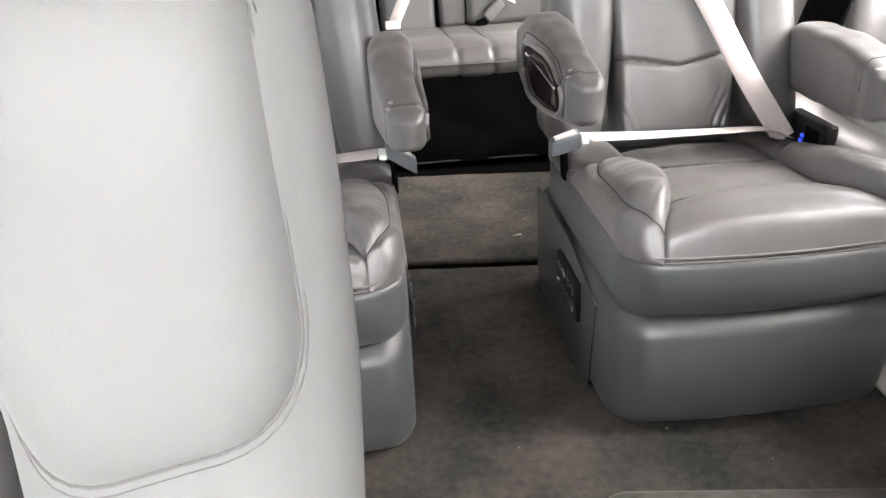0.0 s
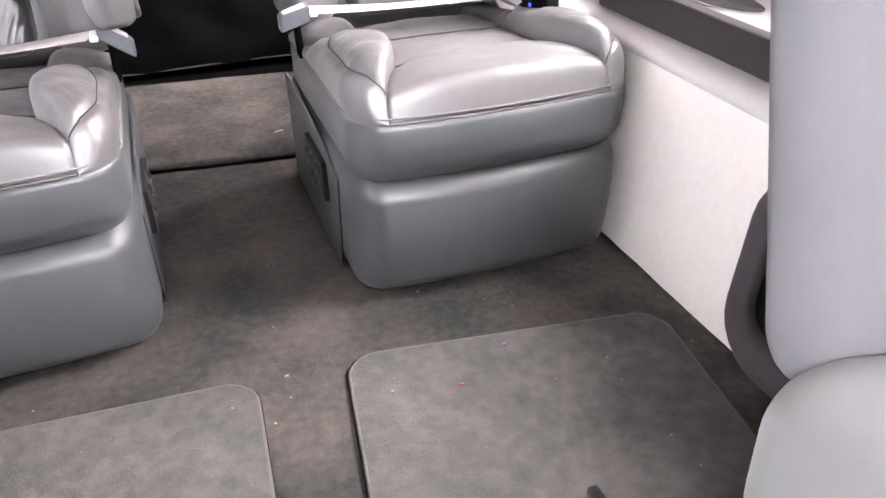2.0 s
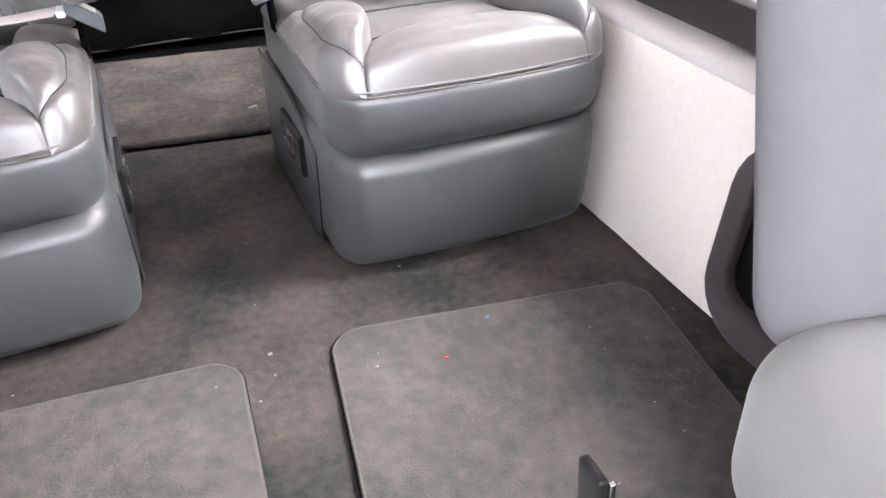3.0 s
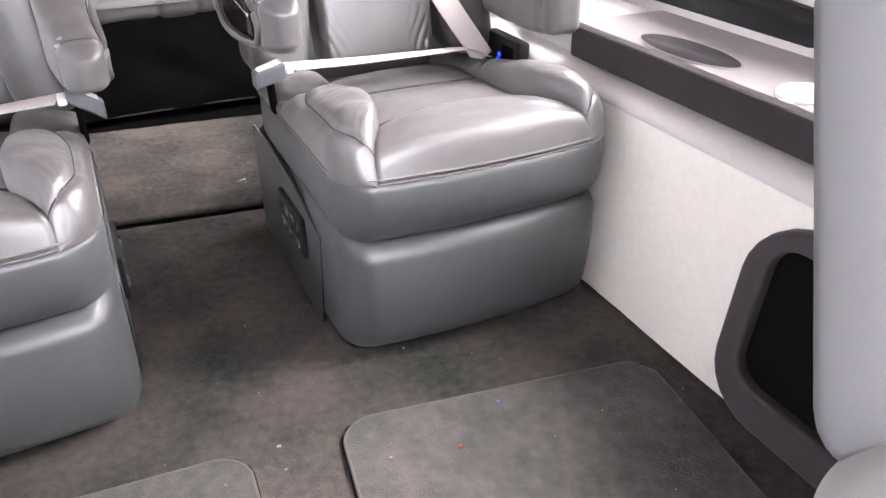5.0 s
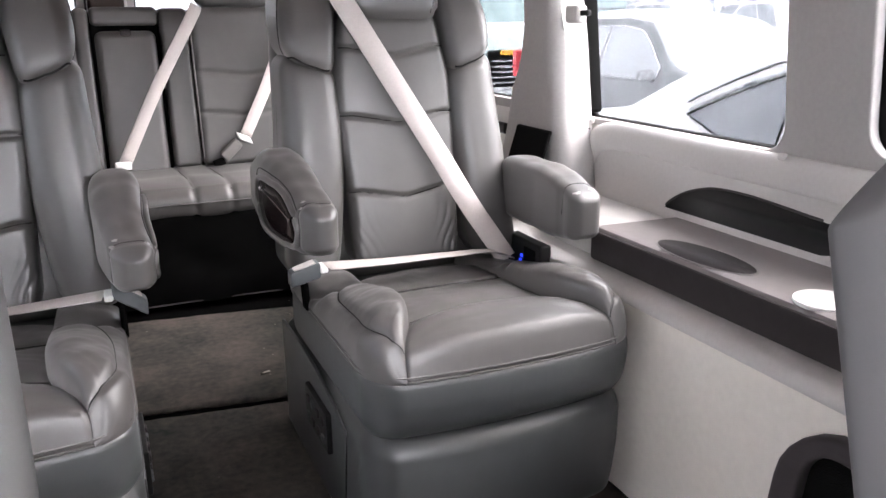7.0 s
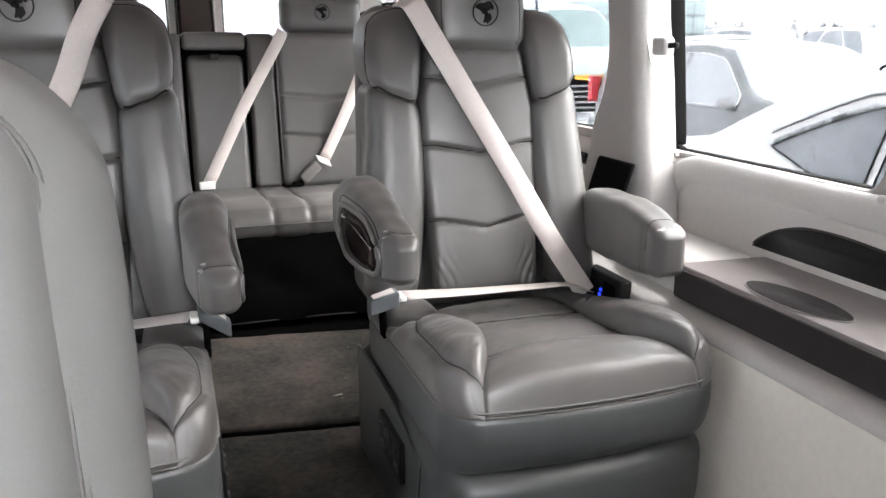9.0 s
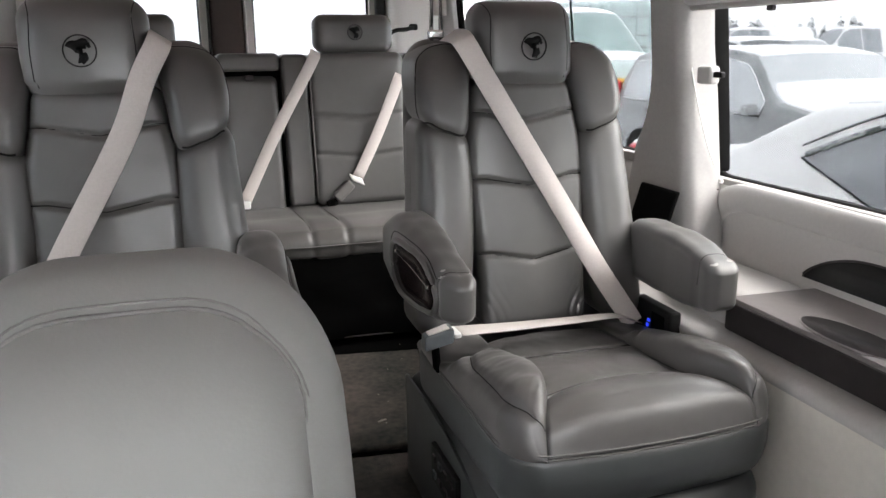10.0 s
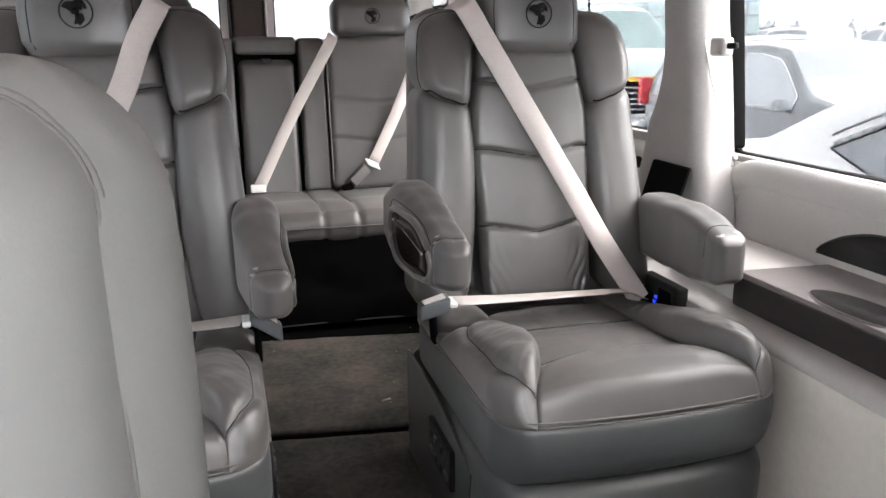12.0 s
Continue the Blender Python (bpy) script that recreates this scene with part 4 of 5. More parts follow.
    bk = part("buckle", rbox((-s * 0.272, Y(1.755), 0.457), (0.056, 0.036, 0.030), 0.005, lambda x, y, z: (x, (y - 0.1 * x * s) * (1 + 5 * s * x), z + FALL * x * s)), BUCKLE, ch, "grey plastic buckle")
    part("buckle_plate", rbox((-s * 0.272, Y(1.755), 0.4728), (0.040, 0.024, 0.003), 0.001, lambda x, y, z: (x, (y - 0.1 * x * s) * (1 + 5 * s * x), z + FALL * x * s)), WEB, bk, "pale top plate")
    part("tongue", rbox((-s * 0.238, Y(1.752), 0.465), (0.015, 0.046, 0.011), 0.004), WHITE, bk, "pale belt tongue")
    part("buckle_stalk", rbox((-s * 0.258, Y(1.815), 0.405), (0.012, 0.03, 0.08), 0.007, lambda x, y, z: (x, y + 0.25 * z, z)), CLOTH, ch, "black stalk")
    return ch


captains_chair(1, 0.416, "grey leather captain's chair with fastened belt beside the window wall")
captains_chair(-1, -0.440, "grey leather captain's chair with fastened belt across the aisle")


# ---------------------------------------------------------------- rear bench
def rear_bench():
    b = empty("rear_bench", 0.0, 3.35, 0.0)
    tagged(b, "wide grey leather rear bench with black skirt", "bench")
    Y = lambda y: y - 3.35
    def cush(x, y, z):
        f = max(0.0, -y / 0.37)
        up = max(0.0, z / 0.052)
        seams = sum(bump_at(x, c, 0.010) for c in (-0.16, 0.085, 0.205))
        z -= 0.036 * max(0.0, (y + 0.30) / 0.66)
        return x, y - 0.01 * math.sin(math.pi * min(1, f)) + 0.006 * seams * (y < -0.3), z + up * (0.014 * math.sin(math.pi * min(1, f)) - 0.008 * seams + 0.004 * noise.noise(Vector((x * 8, y * 8, 0))))
    part("seat_cushion", rbox((0, Y(3.345), 0.345), (1.36, 0.76, 0.104), 0.046, cush, k=6, m=(150, 14, 3)), LEATHER, b)
    for x in (0.085, 0.205):
        part("cushion_seam", tube([(x, Y(2.985), 0.388), (x, Y(3.06), 0.396), (x, Y(3.2), 0.394), (x, Y(3.5), 0.372)], 0.0018, 6), STITCH, b)
    part("cushion_piping", tube([(x, Y(2.963), 0.352) for x in (-0.66, -0.3, 0.0, 0.3, 0.66)], 0.0022, 6), LEATHER, b)

    def skirt(x, y, z):
        return x, y + 0.006 * math.sin(x * 23 + 2 * math.sin(z * 30)) - 0.08 * x * (0.13 - z) - 0.01 * (z < -0.05), z
    # Skirt is raised so its black replaces shade on the cushion's leather front.
    part("skirt", rbox((0, Y(2.992), 0.164), (1.37, 0.03, 0.304), 0.008, skirt, k=2, m=(60, 1, 8)), CLOTH, b, "black cloth skirt, its top in place of cushion shade")
    # Hem in a lighter colour, for the light its edge catches.
    part("lit_skirt_hem", tube([(x, Y(2.972) - 0.08 * x * 0.24 - 0.006, 0.018 + 0.002 * math.sin(9 * x)) for x in [-0.66 + 0.12 * k for k in range(12)]], 0.0025, 6), BROWN, b)

    def back(x, y, z):
        return x, y + 0.17 * z + (0.010 * (groove(z + 0.67, x * 0.6, (0.732, 0.575), 1.0, 0.008)) if y < 0 else 0), z
    for x0, x1, nm in ((-0.60, -0.22, "back_cushion"), (0.195, 0.60, "back_cushion")):
        part(nm, rbox(((x0 + x1) / 2, Y(3.70), 0.67), (x1 - x0, 0.12, 0.62), 0.035, back, k=4, m=(16, 2, 70)), LEATHER, b)
        pts = [(x0 + 0.004, Y(3.641) + 0.17 * (z - 0.67), z) for z in (0.40, 0.6, 0.8, 0.95)]
        part("back_piping", tube(pts, 0.003, 6), STITCH, b)
    for x0, x1 in ((-0.22, -0.165), (0.088, 0.195), (0.60, 0.70), (-0.70, -0.60)):
        part("back_strip", rbox(((x0 + x1) / 2, Y(3.715), 0.67), (x1 - x0, 0.12, 0.61), 0.02, lambda x, y, z: (x, y + 0.17 * z, z), k=3, m=(3, 2, 12)), LEATHER, b)
    part("back_recess", rbox((-0.038, Y(3.735), 0.66), (0.25, 0.10, 0.60), 0.01, lambda x, y, z: (x, y + 0.17 * z, z)), CLOTH, b, "dark gap round the folding arm")
    part("back_bar", rbox((-0.038, Y(3.768), 0.945), (0.245, 0.12, 0.07), 0.02, lambda x, y, z: (x, y + 0.17 * z, z)), LEATHER, b)
    arm = part("folding_arm", rbox((-0.040, Y(3.695), 0.615), (0.222, 0.10, 0.55), 0.03, lambda x, y, z: (x, y + 0.17 * z, z), k=4, m=(6, 2, 12)), LEATHER, b, "folded-up centre armrest")
    part("pull_tab", rbox((-0.040, Y(3.685), 0.885), (0.04, 0.03, 0.022), 0.008), BROWN, arm)
    part("back_frame", rbox((0, Y(3.83), 0.62), (1.40, 0.10, 0.70), 0.03, lambda x, y, z: (x, y + 0.17 * z, z)), LEATHER, b)
    for x in (0.40, -0.475):
        hr = part("headrest", rbox((x, Y(3.775), 1.055), (0.335, 0.11, 0.155), 0.045, lambda x, y, z: (x, y + 0.1 * z, z), k=5, m=(8, 2, 5)), LEATHER, b)
        if x > 0:
            emblem(hr, x, Y(3.715), 1.06, 0.03, 0)
    s1 = smoothline([(0.235, Y(3.71), 0.985), (0.20, Y(3.655), 0.93), (0.05, Y(3.615), 0.68), (-0.10, Y(3.585), 0.395)])
    part("belt", ribbon(s1, 0.047, (0.87, 0.0, -0.48)), WEB, b, "pale grey webbing")
    s2 = smoothline([(0.565, Y(3.62), 0.89), (0.468, Y(3.61), 0.67), (0.368, Y(3.60), 0.475)])
    part("belt", ribbon(s2, 0.047, (0.87, 0.0, -0.48)), WEB, b, "pale grey webbing")
    bk = part("buckle", rbox((0.305, Y(3.585), 0.425), (0.085, 0.03, 0.042), 0.01, lambda x, y, z: (x * 0.8 - z * 0.7, y, x * 0.75 + z * 0.8)), STITCH, b, "grey belt buckle")
    part("tongue", rbox((0.360, Y(3.58), 0.470), (0.06, 0.02, 0.03), 0.006, lambda x, y, z: (x * 0.9 - z * 0.4, y, -x * 0.4 + z)), WHITE, bk)
    part("buckle_strap", ribbon([(0.275, Y(3.58), 0.385), (0.23, Y(3.56), 0.375)], 0.03, (0, 0.3, 1)), CLOTH, b)
    part("tongue", rbox((-0.105, Y(3.58), 0.392), (0.06, 0.03, 0.03), 0.006), WHITE, b)
    return b


rear_bench()
lev = empty("grab_strap", 0.70, 4.10, 1.07)
tagged(lev, "short black strap handle on the rear pillar", "handle")
part("strap", tube(smoothline([(-0.065, 0, -0.014), (-0.03, -0.02, 0.004), (0.02, -0.01, 0.008), (0.055, 0, 0.018)]), 0.010, 8), BLACK, lev)
part("end_boss", rbox((0.06, 0.01, 0.019), (0.04, 0.03, 0.03), 0.01), BLACK, lev)
rod = empty("belt_hanger", 0.215, 2.13, 1.0)
rod.location.x = 0.262
tagged(rod, "chrome belt hanger rising behind the chair shoulder", "hanger")
part("rod", tube([(-0.010, 0, 0.0), (-0.010, 0, 0.38)], 0.0045), CHROME, rod)
part("rod", tube([(0.012, 0.004, 0.0), (0.012, 0.004, 0.38)], 0.0045), CHROME, rod)
part("guide_block", rbox((0, 0, 0.030), (0.036, 0.018, 0.020), 0.005), CHROME, rod)
part("strap", ribbon([(0.012, 0.004, 0.07), (0.014, 0.01, 0.38)], 0.03, (1, 0, 0)), WEB, rod)


# ---------------------------------------------------------------- front seats
def front_seat(s, name_label, inner, back_in, arm_x=None, arm_y=0.0, top=1.01, skin=LEATHER):
    fs = empty("driving_seat", s * 0.55, 0.45, 0.0)
    tagged(fs, name_label, "seat", group="cab seats")
    X = lambda x: x - s * 0.55
    Y = lambda y: y - 0.45
    part("pedestal", rbox((0, Y(0.45), 0.13), (0.40, 0.48, 0.26), 0.03), BLACK, fs, "dark pedestal")
    part("cushion", rbox((X(s * (inner + (0.262 if s > 0 else 0.28))), Y(0.37 if s > 0 else 0.40), 0.365), (0.56, 0.58 if s > 0 else 0.64, 0.21), 0.075, lambda x, y, z: (x, y, z - 0.01 * (x / 0.26) ** 2 + 0.01 * (z > 0) * math.sin(math.pi * (y + 0.29) / 0.58)), k=7, m=8), LITVINYL, fs, "grey cushion, coloured paler to look lit")
    tall, mid = top - 0.39, (top + 0.39) / 2

    def rest(x, y, z):
        z -= 0.15 * max(0.0, 0.28 - (0.26 + s * x)) ** 2 / 0.0784 * max(0.0, z / (tall / 2)) ** 2
        inner = max(0.0, min(1.0, 0.5 - s * x / 0.52))
        return x - s * 0.012 * math.sin(3 * z) + s * 0.05 * max(0, (z - 0.1) / 0.2) ** 2 + s * 1.2 * inner * max(0, y + 0.06), y + 0.34 * z, z
    part("backrest", rbox((X(s * (back_in + 0.26)), Y(0.775), mid), (0.52, 0.17, tall), 0.075, rest, k=7, m=(8, 4, 14)), skin, fs)
    pts = smoothline([(X(s * (back_in + 0.16)), Y(0.775) - 0.087 + 0.34 * z, mid + z) for z in (-0.16, -0.1, 0.0, 0.1)])
    part("back_stitch", tube(pts, 0.002, 5), STITCH, fs)
    part("headrest", rbox((X(s * (back_in + 0.30)), Y(0.775 + 0.34 * tall / 2 + 0.03), top + 0.07), (0.25, 0.11, 0.17), 0.05, k=5, m=4), skin, fs)
    if arm_x is None:
        return fs
    w, h = 0.15, 0.40
    ax, ay, az = X(arm_x), Y(arm_y), 0.736

    def shape(x, y, z):
        t = max(0.0, z / 0.2)
        return x * (1 - 0.12 * t ** 3) + s * 0.012 * max(0, -z / 0.2), y + 0.04 * z + 0.012 * t ** 2 * max(0.0, min(1.0, 0.5 - y / 0.08)), z
    PAD = ((ax, ay, az), (w, 0.115, h), 0.052, shape)
    arm = part("armrest", rbox(*PAD, k=7, m=(8, 3, 14)), LITVINYL, fs, "raised padded arm with stitched panel")

    def lie(u, v, out):
        """A place on the panel side of the arm, raised by out."""
        low = max(0.0, -v / 0.095)
        v += (0.30 if u < 0 else 0.12) * u * low + 0.106
        over = max(0.0, v - 0.2)
        q = on_box(*PAD, (max(-0.074, min(0.074, u * 1.13)), -0.0575 + over, min(0.2, v)))
        return q - Vector((0, out, 0))

    bm = bmesh.new()
    ringed = rrect(0.120, 0.216, 0.050, 10)
    rows = [[bm.verts.new(lie(u * k, v * k, 0.0015 + 0.013 * (1 - k ** 6))) for u, v in ringed] for k in (1.0, 0.985, 0.96, 0.92, 0.86, 0.78, 0.66, 0.5, 0.3, 0.12)]
    for a, b in zip(rows, rows[1:]):
        for k in range(len(a)):
            bm.faces.new((a[k], a[(k + 1) % len(a)], b[(k + 1) % len(b)], b[k]))
    bm.faces.new(rows[-1])
    part("arm_panel", bm, LITVINYL, arm)
    part("arm_piping", tube([lie(u, v, 0.001) for u, v in rrect(0.121, 0.218, 0.050, 10)], 0.0009, 6, closed=True), STITCH, arm)
    part("arm_stitch", tube([lie(u, v, 0.0) for u, v in rrect(0.130, 0.229, 0.055, 10)], 0.0005, 5, closed=True), STITCH, arm)
    return fs


# Left backrest is unseen, made tall to block light from the chair behind.
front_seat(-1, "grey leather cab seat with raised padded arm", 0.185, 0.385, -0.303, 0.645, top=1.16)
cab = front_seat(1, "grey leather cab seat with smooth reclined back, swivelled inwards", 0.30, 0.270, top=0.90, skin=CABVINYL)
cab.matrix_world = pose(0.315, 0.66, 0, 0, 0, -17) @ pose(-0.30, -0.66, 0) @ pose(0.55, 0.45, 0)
bk = empty("front_belt_buckle", 0.168, 0.64, 0.0)
tagged(bk, "black front belt buckle on an upright stalk", "buckle")
part("stalk", rbox((0.012, 0.02, 0.14), (0.010, 0.03, 0.28), 0.004), BLACK, bk)
part("buckle_body", rbox((0, 0, 0.30), (0.011, 0.034, 0.09), 0.004, lambda x, y, z: (x - 0.06 * z, y, z)), BLACK, bk)
part("edge_clip", rbox((0.004, -0.018, 0.30), (0.006, 0.005, 0.085), 0.0015), CHROME, bk)
part("press_button", rbox((0.006, -0.012, 0.318), (0.005, 0.010, 0.016), 0.002), TAIL, bk, "red press button")


# ---------------------------------------------------------------- mats and crumbs
def mat(cx, cy, w, h, turn, label):
    m = empty("floor_mat", cx, cy, 0.0)
    m.matrix_world = pose(cx, cy, 0.0, 0, 0, turn)
    tagged(m, label, "mat", group="carpet mats")
    bm = plate(rrect(w, h, 0.055, 8), [], 0.007, lambda u, v, q: Vector((u, v, 0.0065 + q)))
    o = part("top_layer", bm, MATPILE, m)
    flat_shade(o)
    part("binding", tube([(u * 1.001 + 0.0012 * noise.noise(Vector((u * 60, v * 60, 7))), v * 1.001 + 0.0012 * noise.noise(Vector((u * 60, v * 60, 3))), 0.0075 + 0.0015 * noise.noise(Vector((u * 40, v * 40, 0)))) for u, v in rrect(w, h, 0.055, 24)], 0.0032, 6, closed=True), BINDING, m, "pale overlocked edge")
    # Dark plate a little wider than the mat, drawing its shadow line.
    def ragged(u, v, q):
        grow = 0.0050 + 0.004 * noise.noise(Vector((u * 70, v * 70, 5)))
        return Vector((u + grow * (1 if u > 0 else -1), v + grow * (1 if v > 0 else -1), 0.0045 + q))
    part("edge_shadow", plate(rrect(w, h, 0.055, 24), [], 0.003, ragged), RUBBER, m, "dark ragged rim standing in for the mat's shadow")


mat(0.330, 0.99, 0.555, 0.56, -7.7, "grey-brown carpet mat with rounded corners on the floor")
mat(-0.375, 1.01, 0.60, 0.62, -3.0, "grey-brown carpet mat across the aisle")
crumbs = bmesh.new()
rng = random.Random(4)
spots = [(0.267, 1.454, 0.0026), (-0.009, 1.301, 0.0036), (0.139, 1.193, 0.0026), (-0.045, 1.198, 0.0024)]
spots += [(rng.uniform(-0.65, 0.65), rng.uniform(0.7, 2.9), rng.uniform(0.0008, 0.0017)) for _ in range(90)]
for x, y, r in spots:
    z = 0.0115 if y < 1.31 and (x > 0.07 or x < -0.09) and y > 0.75 else 0.003
    if y > 2.25:
        z = 0.007
    rbox((x, y, z), (r * 2, r * 1.3, r), r * 0.3, k=1, m=1, bm=crumbs)
tagged(part("crumbs", crumbs, CRUMB), "pale crumbs scattered on the carpet", "crumbs", kind="stuff")
for tint, x, y, z, word in ((REDBIT, 0.246, 1.169, 0.0115, "red"), (BLUEBIT, 0.349, 1.237, 0.0115, "blue")):
    bit = part("crumb", rbox((x, y, z), (0.007, 0.005, 0.003), 0.001, k=1, m=1), tint)
    tagged(bit, "tiny %s crumb lying on the carpet mat" % word, "crumb")
leaf = part("paper_scrap", ribbon([(0.144, 2.32, 0.008), (0.157, 2.322, 0.0105), (0.168, 2.328, 0.009)], 0.006, (0, 1, 0.2)), CRUMB)
tagged(leaf, "small pale scrap on the rear carpet", "scrap")


# ---------------------------------------------------------------- outside
G = -0.66
ground = part("ground", sheet(-400, 400, -300, 500, G, 0.3, 40, 40), SNOWC)
tagged(ground, "snow-covered parking lot", "ground", kind="structure")


def along(line, y):
    for (a, p), (b, q) in zip(line, line[1:]):
        if y <= b:
            t = max(0.0, (y - a) / (b - a))
            return p + (q - p) * (t * t * (3 - 2 * t) * 0.4 + t * 0.6)
    return line[-1][1]


SEDAN = dict(L=4.8, W=1.82, belt=0.93, top=[(-2.4, 0.72), (-2.3, 0.95), (-1.55, 1.02), (-0.75, 1.37), (0.1, 1.43), (0.5, 1.40), (1.25, 0.98), (2.15, 0.80), (2.4, 0.50)],
             glass=((-0.82, -0.20), (-0.15, 0.80)), screen=(0.52, 1.22), rear=(-1.50, -0.80))
SUV = dict(L=4.85, W=1.92, belt=1.04, top=[(-2.42, 0.9), (-2.36, 1.25), (-2.15, 1.66), (-1.2, 1.74), (0.0, 1.75), (0.35, 1.70), (1.05, 1.15), (2.1, 1.02), (2.42, 0.60)],
           glass=((-2.05, -1.25), (-1.20, -0.28), (-0.22, 0.86)), screen=(0.40, 1.02), rear=(-2.40, -2.18))
CROSSOVER = dict(SUV, belt=1.0, top=[(-2.42, 0.88), (-2.36, 1.2), (-2.15, 1.51), (-1.2, 1.57), (0.0, 1.58), (0.35, 1.54), (1.05, 1.11), (2.1, 0.99), (2.42, 0.60)])
VAN = dict(L=5.6, W=2.05, belt=1.15, top=[(-2.8, 1.2), (-2.75, 2.15), (-2.5, 2.28), (0.9, 2.28), (1.3, 2.2), (2.05, 1.46), (2.7, 1.32), (2.8, 0.7)],
           glass=((-0.4, 0.5), (0.58, 1.75)), screen=(1.34, 2.0), rear=(-2.79, -2.76))


def car(m, kind, paint, label, glass=CARGLASS, snow=False, hood_snow=False, front_bar=False):
    """A parked car; local +y is its nose, origin on the ground at its middle."""
    c = empty("parked_car")
    tagged(c, label, "car", group="parked cars")
    L, W, belt, top = kind["L"], kind["W"], kind["belt"], kind["top"]

    def half(y, z):
        t = min(1.0, abs(y) / (L / 2))
        w = W / 2 * (1 - 0.16 * t ** 5)
        if z < 0.5:
            w *= 1 - 0.05 * ((0.5 - z) / 0.3) ** 2
        return w - 0.02 * max(0.0, (z - 0.6) / 0.4) - 0.34 * max(0.0, z - belt)

    bm = bmesh.new()
    rows = []
    for i in range(65):
        y = -L / 2 + L * i / 64
        zt = along(top, y)
        b = min(belt, zt - 0.03)
        low = 0.24 + 0.10 * (abs(y) / (L / 2)) ** 4
        zs = [low, 0.42, 0.60, b - 0.06, b] + [b + (zt - b) * k for k in (0.25, 0.5, 0.75, 0.93)]
        zs = [max(low, min(z, zt)) for z in zs]
        sec = [(half(y, z), z) for z in zs]
        w = half(y, zs[-1])
        sec += [(w - 0.03, zt + 0.004), (w * 0.6, zt + 0.025), (0.0, zt + 0.035)]
        ring = [(x, z) for x, z in sec] + [(-x, z) for x, z in reversed(sec[:-1])]
        rows.append([bm.verts.new((x, y, z)) for x, z in ring])
    for a, b in zip(rows, rows[1:]):
        n_ = len(a)
        for k in range(n_):
            bm.faces.new((a[k], a[(k + 1) % n_], b[(k + 1) % n_], b[k]))
    bm.faces.new(rows[0])
    bm.faces.new(list(reversed(rows[-1])))
    flat_shade(part("body", bm, paint, c), 50)

    def strip(y0, y1, lo, hi, off, n=16):
        """A pane on the side, between two heights given along the length."""
        out = bmesh.new()
        cols = []
        for i in range(n + 1):
            y = y0 + (y1 - y0) * i / n
            zl, zh = lo(y), max(lo(y) + 0.004, hi(y))
            cols.append([out.verts.new((half(y, zl + (zh - zl) * k / 5) + off, y, zl + (zh - zl) * k / 5)) for k in range(6)])
        for a, b in zip(cols, cols[1:]):
            for k in range(5):
                out.faces.new((a[k], b[k], b[k + 1], a[k + 1]))
        edge = [v.co.copy() for v in [q[0] for q in cols] + cols[-1][1:] + [q[-1] for q in reversed(cols[:-1])] + list(reversed(cols[0][1:-1]))]
        return out, edge

    lo = lambda y: belt + 0.025 + 0.155 * max(0.0, (-y - 0.3) / 0.52) * (kind is SEDAN)
    hi = lambda y: min(along(top, y) - 0.07, 1.11 + 0.50 * (y + 0.82) - 0.16 * (y + 0.82) ** 2 if kind is SEDAN else 9)
    for e in (-1, 1):
        for a, b in kind["glass"]:
            g, edge = strip(a, b, lo, hi, 0.006)
            for v in g.verts:
                v.co.x *= e
            pane = part("side_window", g, glass, c)
            if kind is CROSSOVER:
                part("belt_trim", tube([(e * (half(y, belt) + 0.012), y, belt + 0.008) for y in [a + (b - a) * k / 8 for k in range(9)]], 0.014, 6), FLECK, pane, "snow-flecked black trim")
            part("window_trim", tube([(e * (p.x + 0.003), p.y, p.z) for p in edge], 0.007 if paint is PAINTD else 0.004, 5, closed=True), CHROME if paint is PAINTD else RUBBER, pane)
        ym = kind["screen"][1] - (0.15 if paint is PAINTD else 0.28)
        part("mirror", rbox((e * (half(ym, belt) + 0.13), ym, belt + 0.07), (0.20, 0.11, 0.13) if paint is not PAINTD else (0.17, 0.09, 0.105), 0.04, lambda x, y, z: (x, y + 0.1 * abs(x), z)), FLECK if paint is PAINTD else paint, c)
        part("tail_light", rbox((e * (W / 2 - 0.11), -L / 2 + 0.06, 0.86 if kind is SEDAN else 1.03), (0.15, 0.12, 0.30 if kind is SEDAN else 0.34), 0.03), TAIL, c)
        part("head_light", rbox((e * (W / 2 - 0.24), L / 2 - 0.08, 0.64), (0.28, 0.12, 0.13), 0.04), WHITE, c)
        for y in (-0.28, -1.25) if kind is not SEDAN else (-0.30, -1.2):
            part("door_handle", rbox((e * (half(y, belt - 0.1) + 0.012), y, belt - 0.10), (0.02, 0.17, 0.028), 0.009), RUBBER, c)
        part("side_skirt", rbox((e * (W / 2 - 0.03), 0, 0.40), (0.06, L * 0.52, 0.30), 0.025), FLECK if paint is PAINTD else paint, c)
        for y in (L * 0.31, -L * 0.29):
            wh = tube([(e * (W / 2 - 0.20), y, 0.34), (e * (W / 2 - 0.17), y, 0.34), (e * (W / 2 + 0.005), y, 0.34)], 0.34, 28)
            tyre = part("wheel", wh, RUBBER, c)
            part("rim", tube([(e * (W / 2 - 0.02), y, 0.34), (e * (W / 2 + 0.012), y, 0.34)], 0.21, 20), CHROME, tyre)

        if kind is SEDAN:
            part("roof_gutter", tube([(e * (half(y, hi(y) + 0.075) + 0.004), y, min(along(top, y) - 0.01, hi(y) + 0.075)) for y in [-0.85 + 0.1 * k for k in range(16)]], 0.006, 5), PAINTD, c, "grey roof joint")
            part("frost_trim", tube([(e * (half(y, hi(y)) + 0.008), y, hi(y) + 0.012) for y in [-0.80 + 0.1 * k for k in range(16)]], 0.013, 6), FLECK, c, "snow-flecked black window trim")

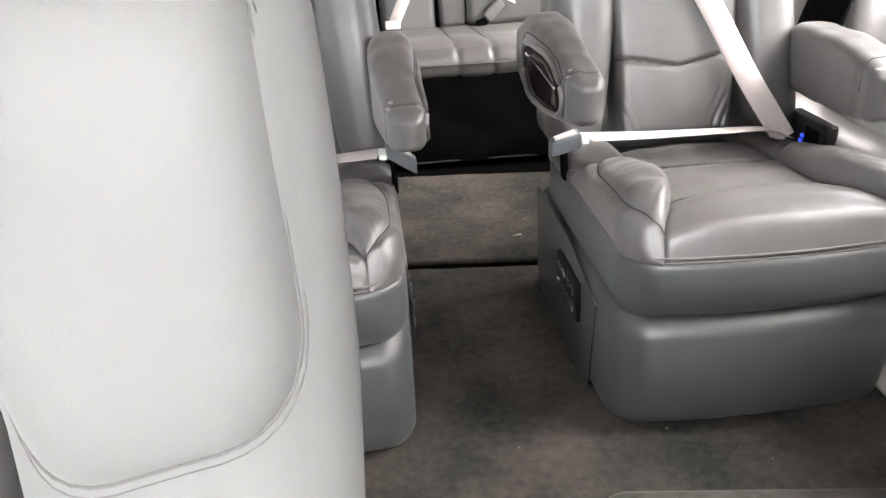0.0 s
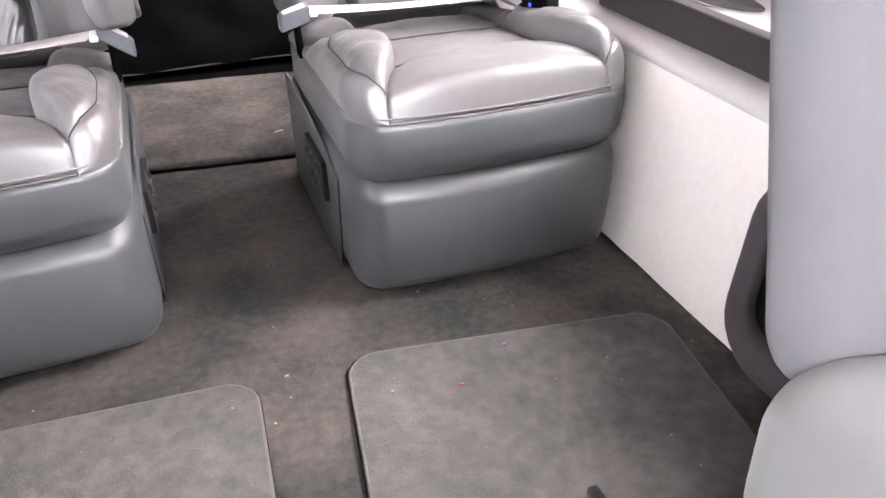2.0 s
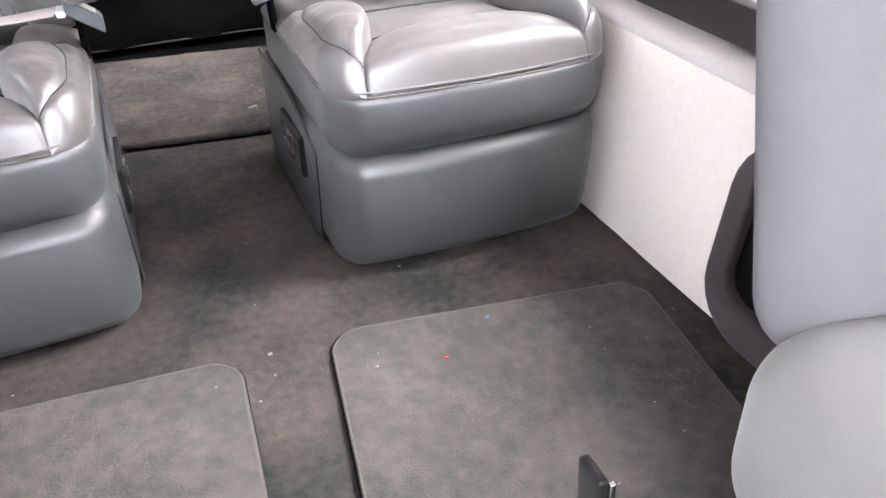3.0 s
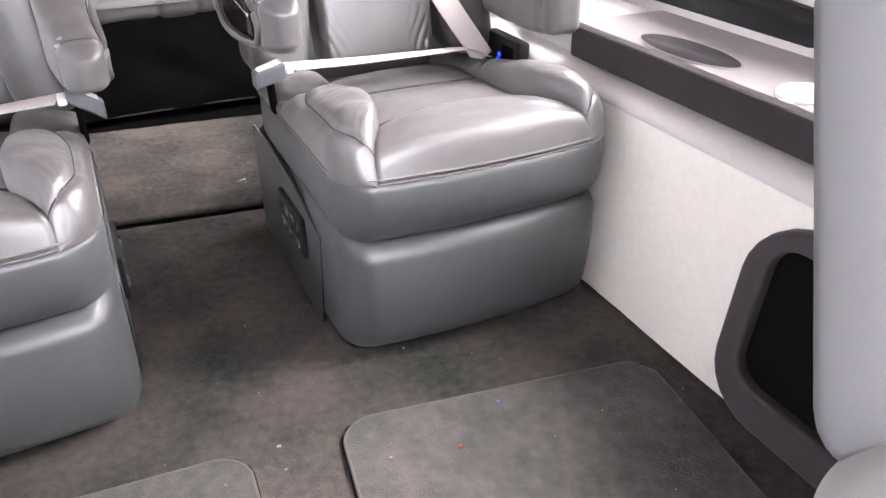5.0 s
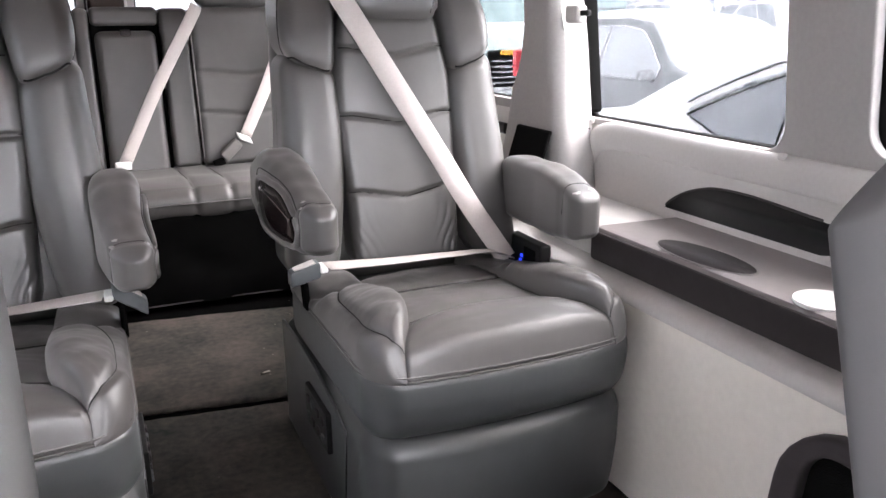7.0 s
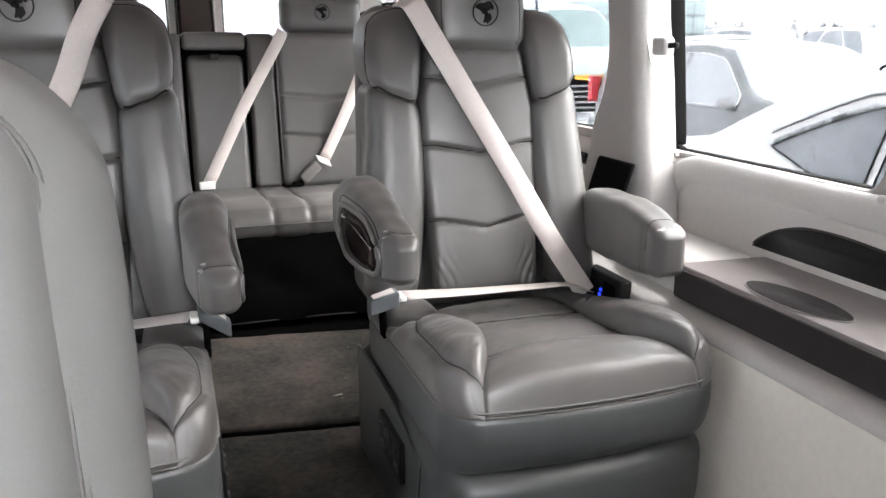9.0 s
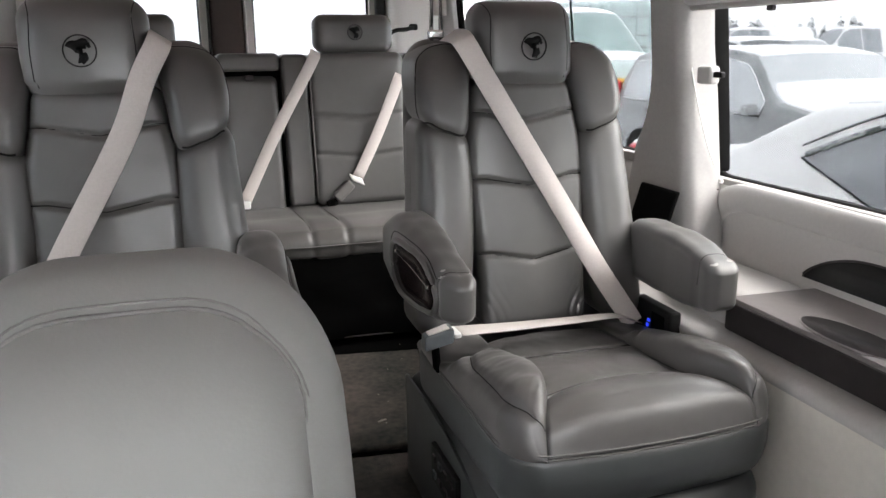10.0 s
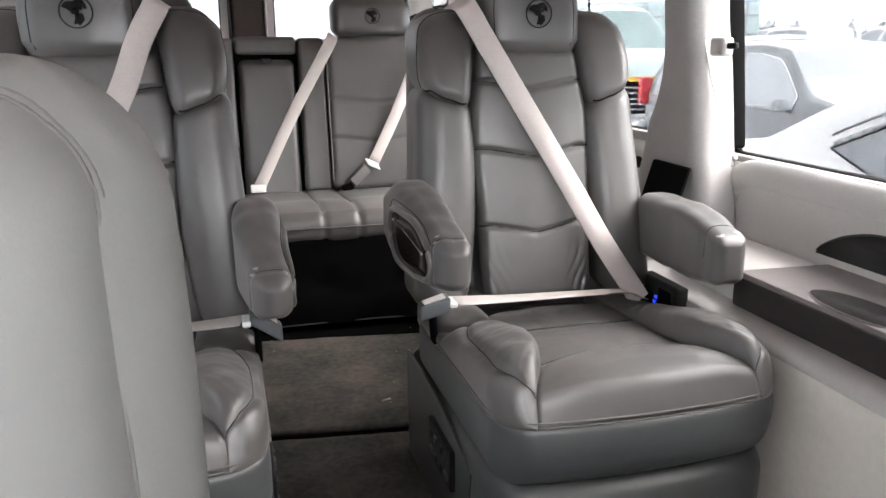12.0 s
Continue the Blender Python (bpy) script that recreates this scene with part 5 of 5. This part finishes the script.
    def screen(y0, y1, inset):
        out = bmesh.new()
        cols = []
        for i in range(11):
            y = y0 + (y1 - y0) * i / 10
            z = along(top, y)
            w = half(y, z) - inset
            cols.append([out.verts.new((w * u, y, z + 0.010 + 0.032 * (1 - u * u))) for u in (-1, -0.8, -0.4, 0, 0.4, 0.8, 1)])
        for a, b in zip(cols, cols[1:]):
            for k in range(6):
                out.faces.new((a[k], b[k], b[k + 1], a[k + 1]))
        return out

    part("windscreen", screen(*kind["screen"], 0.05), glass, c, "dusted with snow")
    part("rear_window", screen(*kind["rear"], 0.07), glass, c)
    part("plate", rbox((0, -L / 2 - 0.005, 0.62), (0.32, 0.02, 0.16), 0.01), AMBER, c, "amber plate bar")
    part("bumper", rbox((0, -L / 2 + 0.05, 0.45), (W * 0.86, 0.16, 0.20) if paint is not PAINTD else (W * 0.93, 0.22, 0.42), 0.06), FLECK if paint is PAINTD else paint, c)
    if front_bar:
        part("grille", rbox((0, L / 2 + 0.01, 0.78), (W * 0.84, 0.10, 0.62), 0.05), RUBBER, c, "black grille")
        for k in range(5):
            part("grille_bar", rbox((0, L / 2 + 0.065, 0.55 + 0.09 * k), (W * 0.78, 0.03, 0.035), 0.01), PAINTD, c)
        part("bumper", rbox((0, L / 2 + 0.05, 0.40), (W * 0.9, 0.18, 0.16), 0.05), FLECK, c)
        part("marker_bar", rbox((0, L / 2 + 0.07, 1.05), (1.3, 0.03, 0.085), 0.012), AMBER, c, "amber bar")

    def cover(y0, y1, inset, deep):
        """Snow lying on the upper side of the car."""
        def lie(x, y, z):
            yy = (y0 + y1) / 2 + y
            zt = along(top, yy)
            return x / 0.5 * (half(yy, zt) - inset + 0.03 * noise.noise(Vector((yy * 5, 3, 0)))), y, zt + 0.032 * (1 - (x / 0.5) ** 2) + z + 0.012 * noise.noise(Vector((x * 7, yy * 4, 0)))
        return rbox((0, (y0 + y1) / 2, 0.0), (1.0, y1 - y0, deep), deep * 0.48, lie, k=3, m=(16, 24, 1))

    if snow:
        part("snow_cover", cover(kind["rear"][1] + 0.05, kind["screen"][0], 0.06, 0.05), SNOWC, c, "thin snow cover")
    if snow or hood_snow:
        part("snow_cover", cover(kind["screen"][1] - (0.25 if hood_snow else 0.0), L / 2 - 0.25, 0.09, 0.06), SNOWC, c, "thin snow cover")
    c.matrix_world = m
    return c


car(pose(3.42, 2.74, G, 0, 0, 180), SEDAN, PAINTW, "snow-dusted white sedan parked beside the van", snow=True)
car(pose(5.72, 7.32, G, 0, 0, 176), CROSSOVER, PAINTD, "grey sport utility car under thin snow", glass=SNOWGLASS, snow=True, hood_snow=True)
car(pose(6.85, 15.35, G, 0, 0, 180), VAN, PAINTT, "pale teal van with black grille under snow", glass=TEALGLASS, snow=True, front_bar=True)
car(pose(30.0, 31.0, G, 0, 0, 80), VAN, PAINTW, "white van far across the lot", snow=True)
car(pose(25.5, 33.0, G, 0, 0, 80), VAN, PAINTW, "white van far across the lot", snow=True)
car(pose(12.5, 16.5, G, 0, 0, 176), SUV, PAINTW, "snowy white car in the next row", glass=DARKGLASS, snow=True)
car(pose(18.5, 22.0, G, 0, 0, 176), SUV, PAINTW, "snowy white car in the next row", snow=True)
car(pose(0.5, 17.0, G, 0, 0, 190), SEDAN, PAINTW, "snowy white car behind the van", snow=True)
car(pose(-3.2, 19.0, G, 0, 0, 185), SEDAN, PAINTW, "snowy white car behind the van", snow=True)


def tree(x, y, h, kind):
    t = empty("pine_tree" if kind else "bare_tree", x, y, G)
    tagged(t, "distant conifer, its colour paled for haze" if kind else "distant bare tree", "tree", group="far trees")
    part("trunk", tube([(0, 0, 0), (0.05, 0, h * 0.5), (0, 0.05, h)], lambda u: 0.25 * (1 - 0.9 * u) + 0.02, 6), TRUNK, t)
    bm = bmesh.new()
    r = random.Random(int(x * 7 + y))
    for _ in range(420):
        u = 1 - math.sqrt(r.random())
        z = h * (0.02 + 0.98 * u)
        rad = (0.30 * h * (1 - u) + 0.15) * (0.5 + 0.6 * r.random())
        a = r.random() * 2 * math.pi
        c = Vector((rad * math.cos(a), rad * math.sin(a), z))
        d = Vector((math.cos(a), math.sin(a), -0.35)).normalized() * (0.5 + 0.7 * r.random())
        sdir = Vector((-math.sin(a), math.cos(a), 0)) * 0.4
        bm.faces.new([bm.verts.new(c - sdir), bm.verts.new(c + sdir), bm.verts.new(c + d)])
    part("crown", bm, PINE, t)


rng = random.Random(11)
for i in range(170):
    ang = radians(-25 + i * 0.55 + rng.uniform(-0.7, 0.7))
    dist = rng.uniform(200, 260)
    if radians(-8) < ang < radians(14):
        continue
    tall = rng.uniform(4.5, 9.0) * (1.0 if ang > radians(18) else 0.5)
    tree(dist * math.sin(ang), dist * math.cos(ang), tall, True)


def box_trailer(m):
    t = empty("box_trailer")
    tagged(t, "grey box trailer with ribbed side and snowy roof", "trailer")
    part("box", rbox((0, 0, 2.1), (2.5, 9.0, 2.5), 0.05), PAINTT, t)
    for k in range(9):
        part("rib", rbox((-1.265, -4.0 + k, 2.1), (0.03, 0.05, 2.4), 0.01), PAINTD, t)
    for z in (1.5, 2.0, 2.75):
        part("rail", rbox((-1.27, 0, z), (0.04, 8.9, 0.07), 0.015), PAINTD, t)
    part("front_face_rail", rbox((0, -4.52, 2.9), (2.4, 0.05, 0.12), 0.02), PAINTD, t)
    part("chassis", rbox((0, 0, 0.75), (1.1, 8.6, 0.25), 0.03), RUBBER, t)
    for y in (-2.6, 2.4, 3.4):
        for e in (-1, 1):
            part("wheel", tube([(e * 0.8, y, 0.45), (e * 1.15, y, 0.45)], 0.45, 24), RUBBER, t)
    part("snow_cover", rbox((0, 0, 3.39), (2.4, 8.8, 0.10), 0.045), SNOWC, t)
    t.matrix_world = m


box_trailer(pose(18.0, 33.0, G, 0, 0, 60))
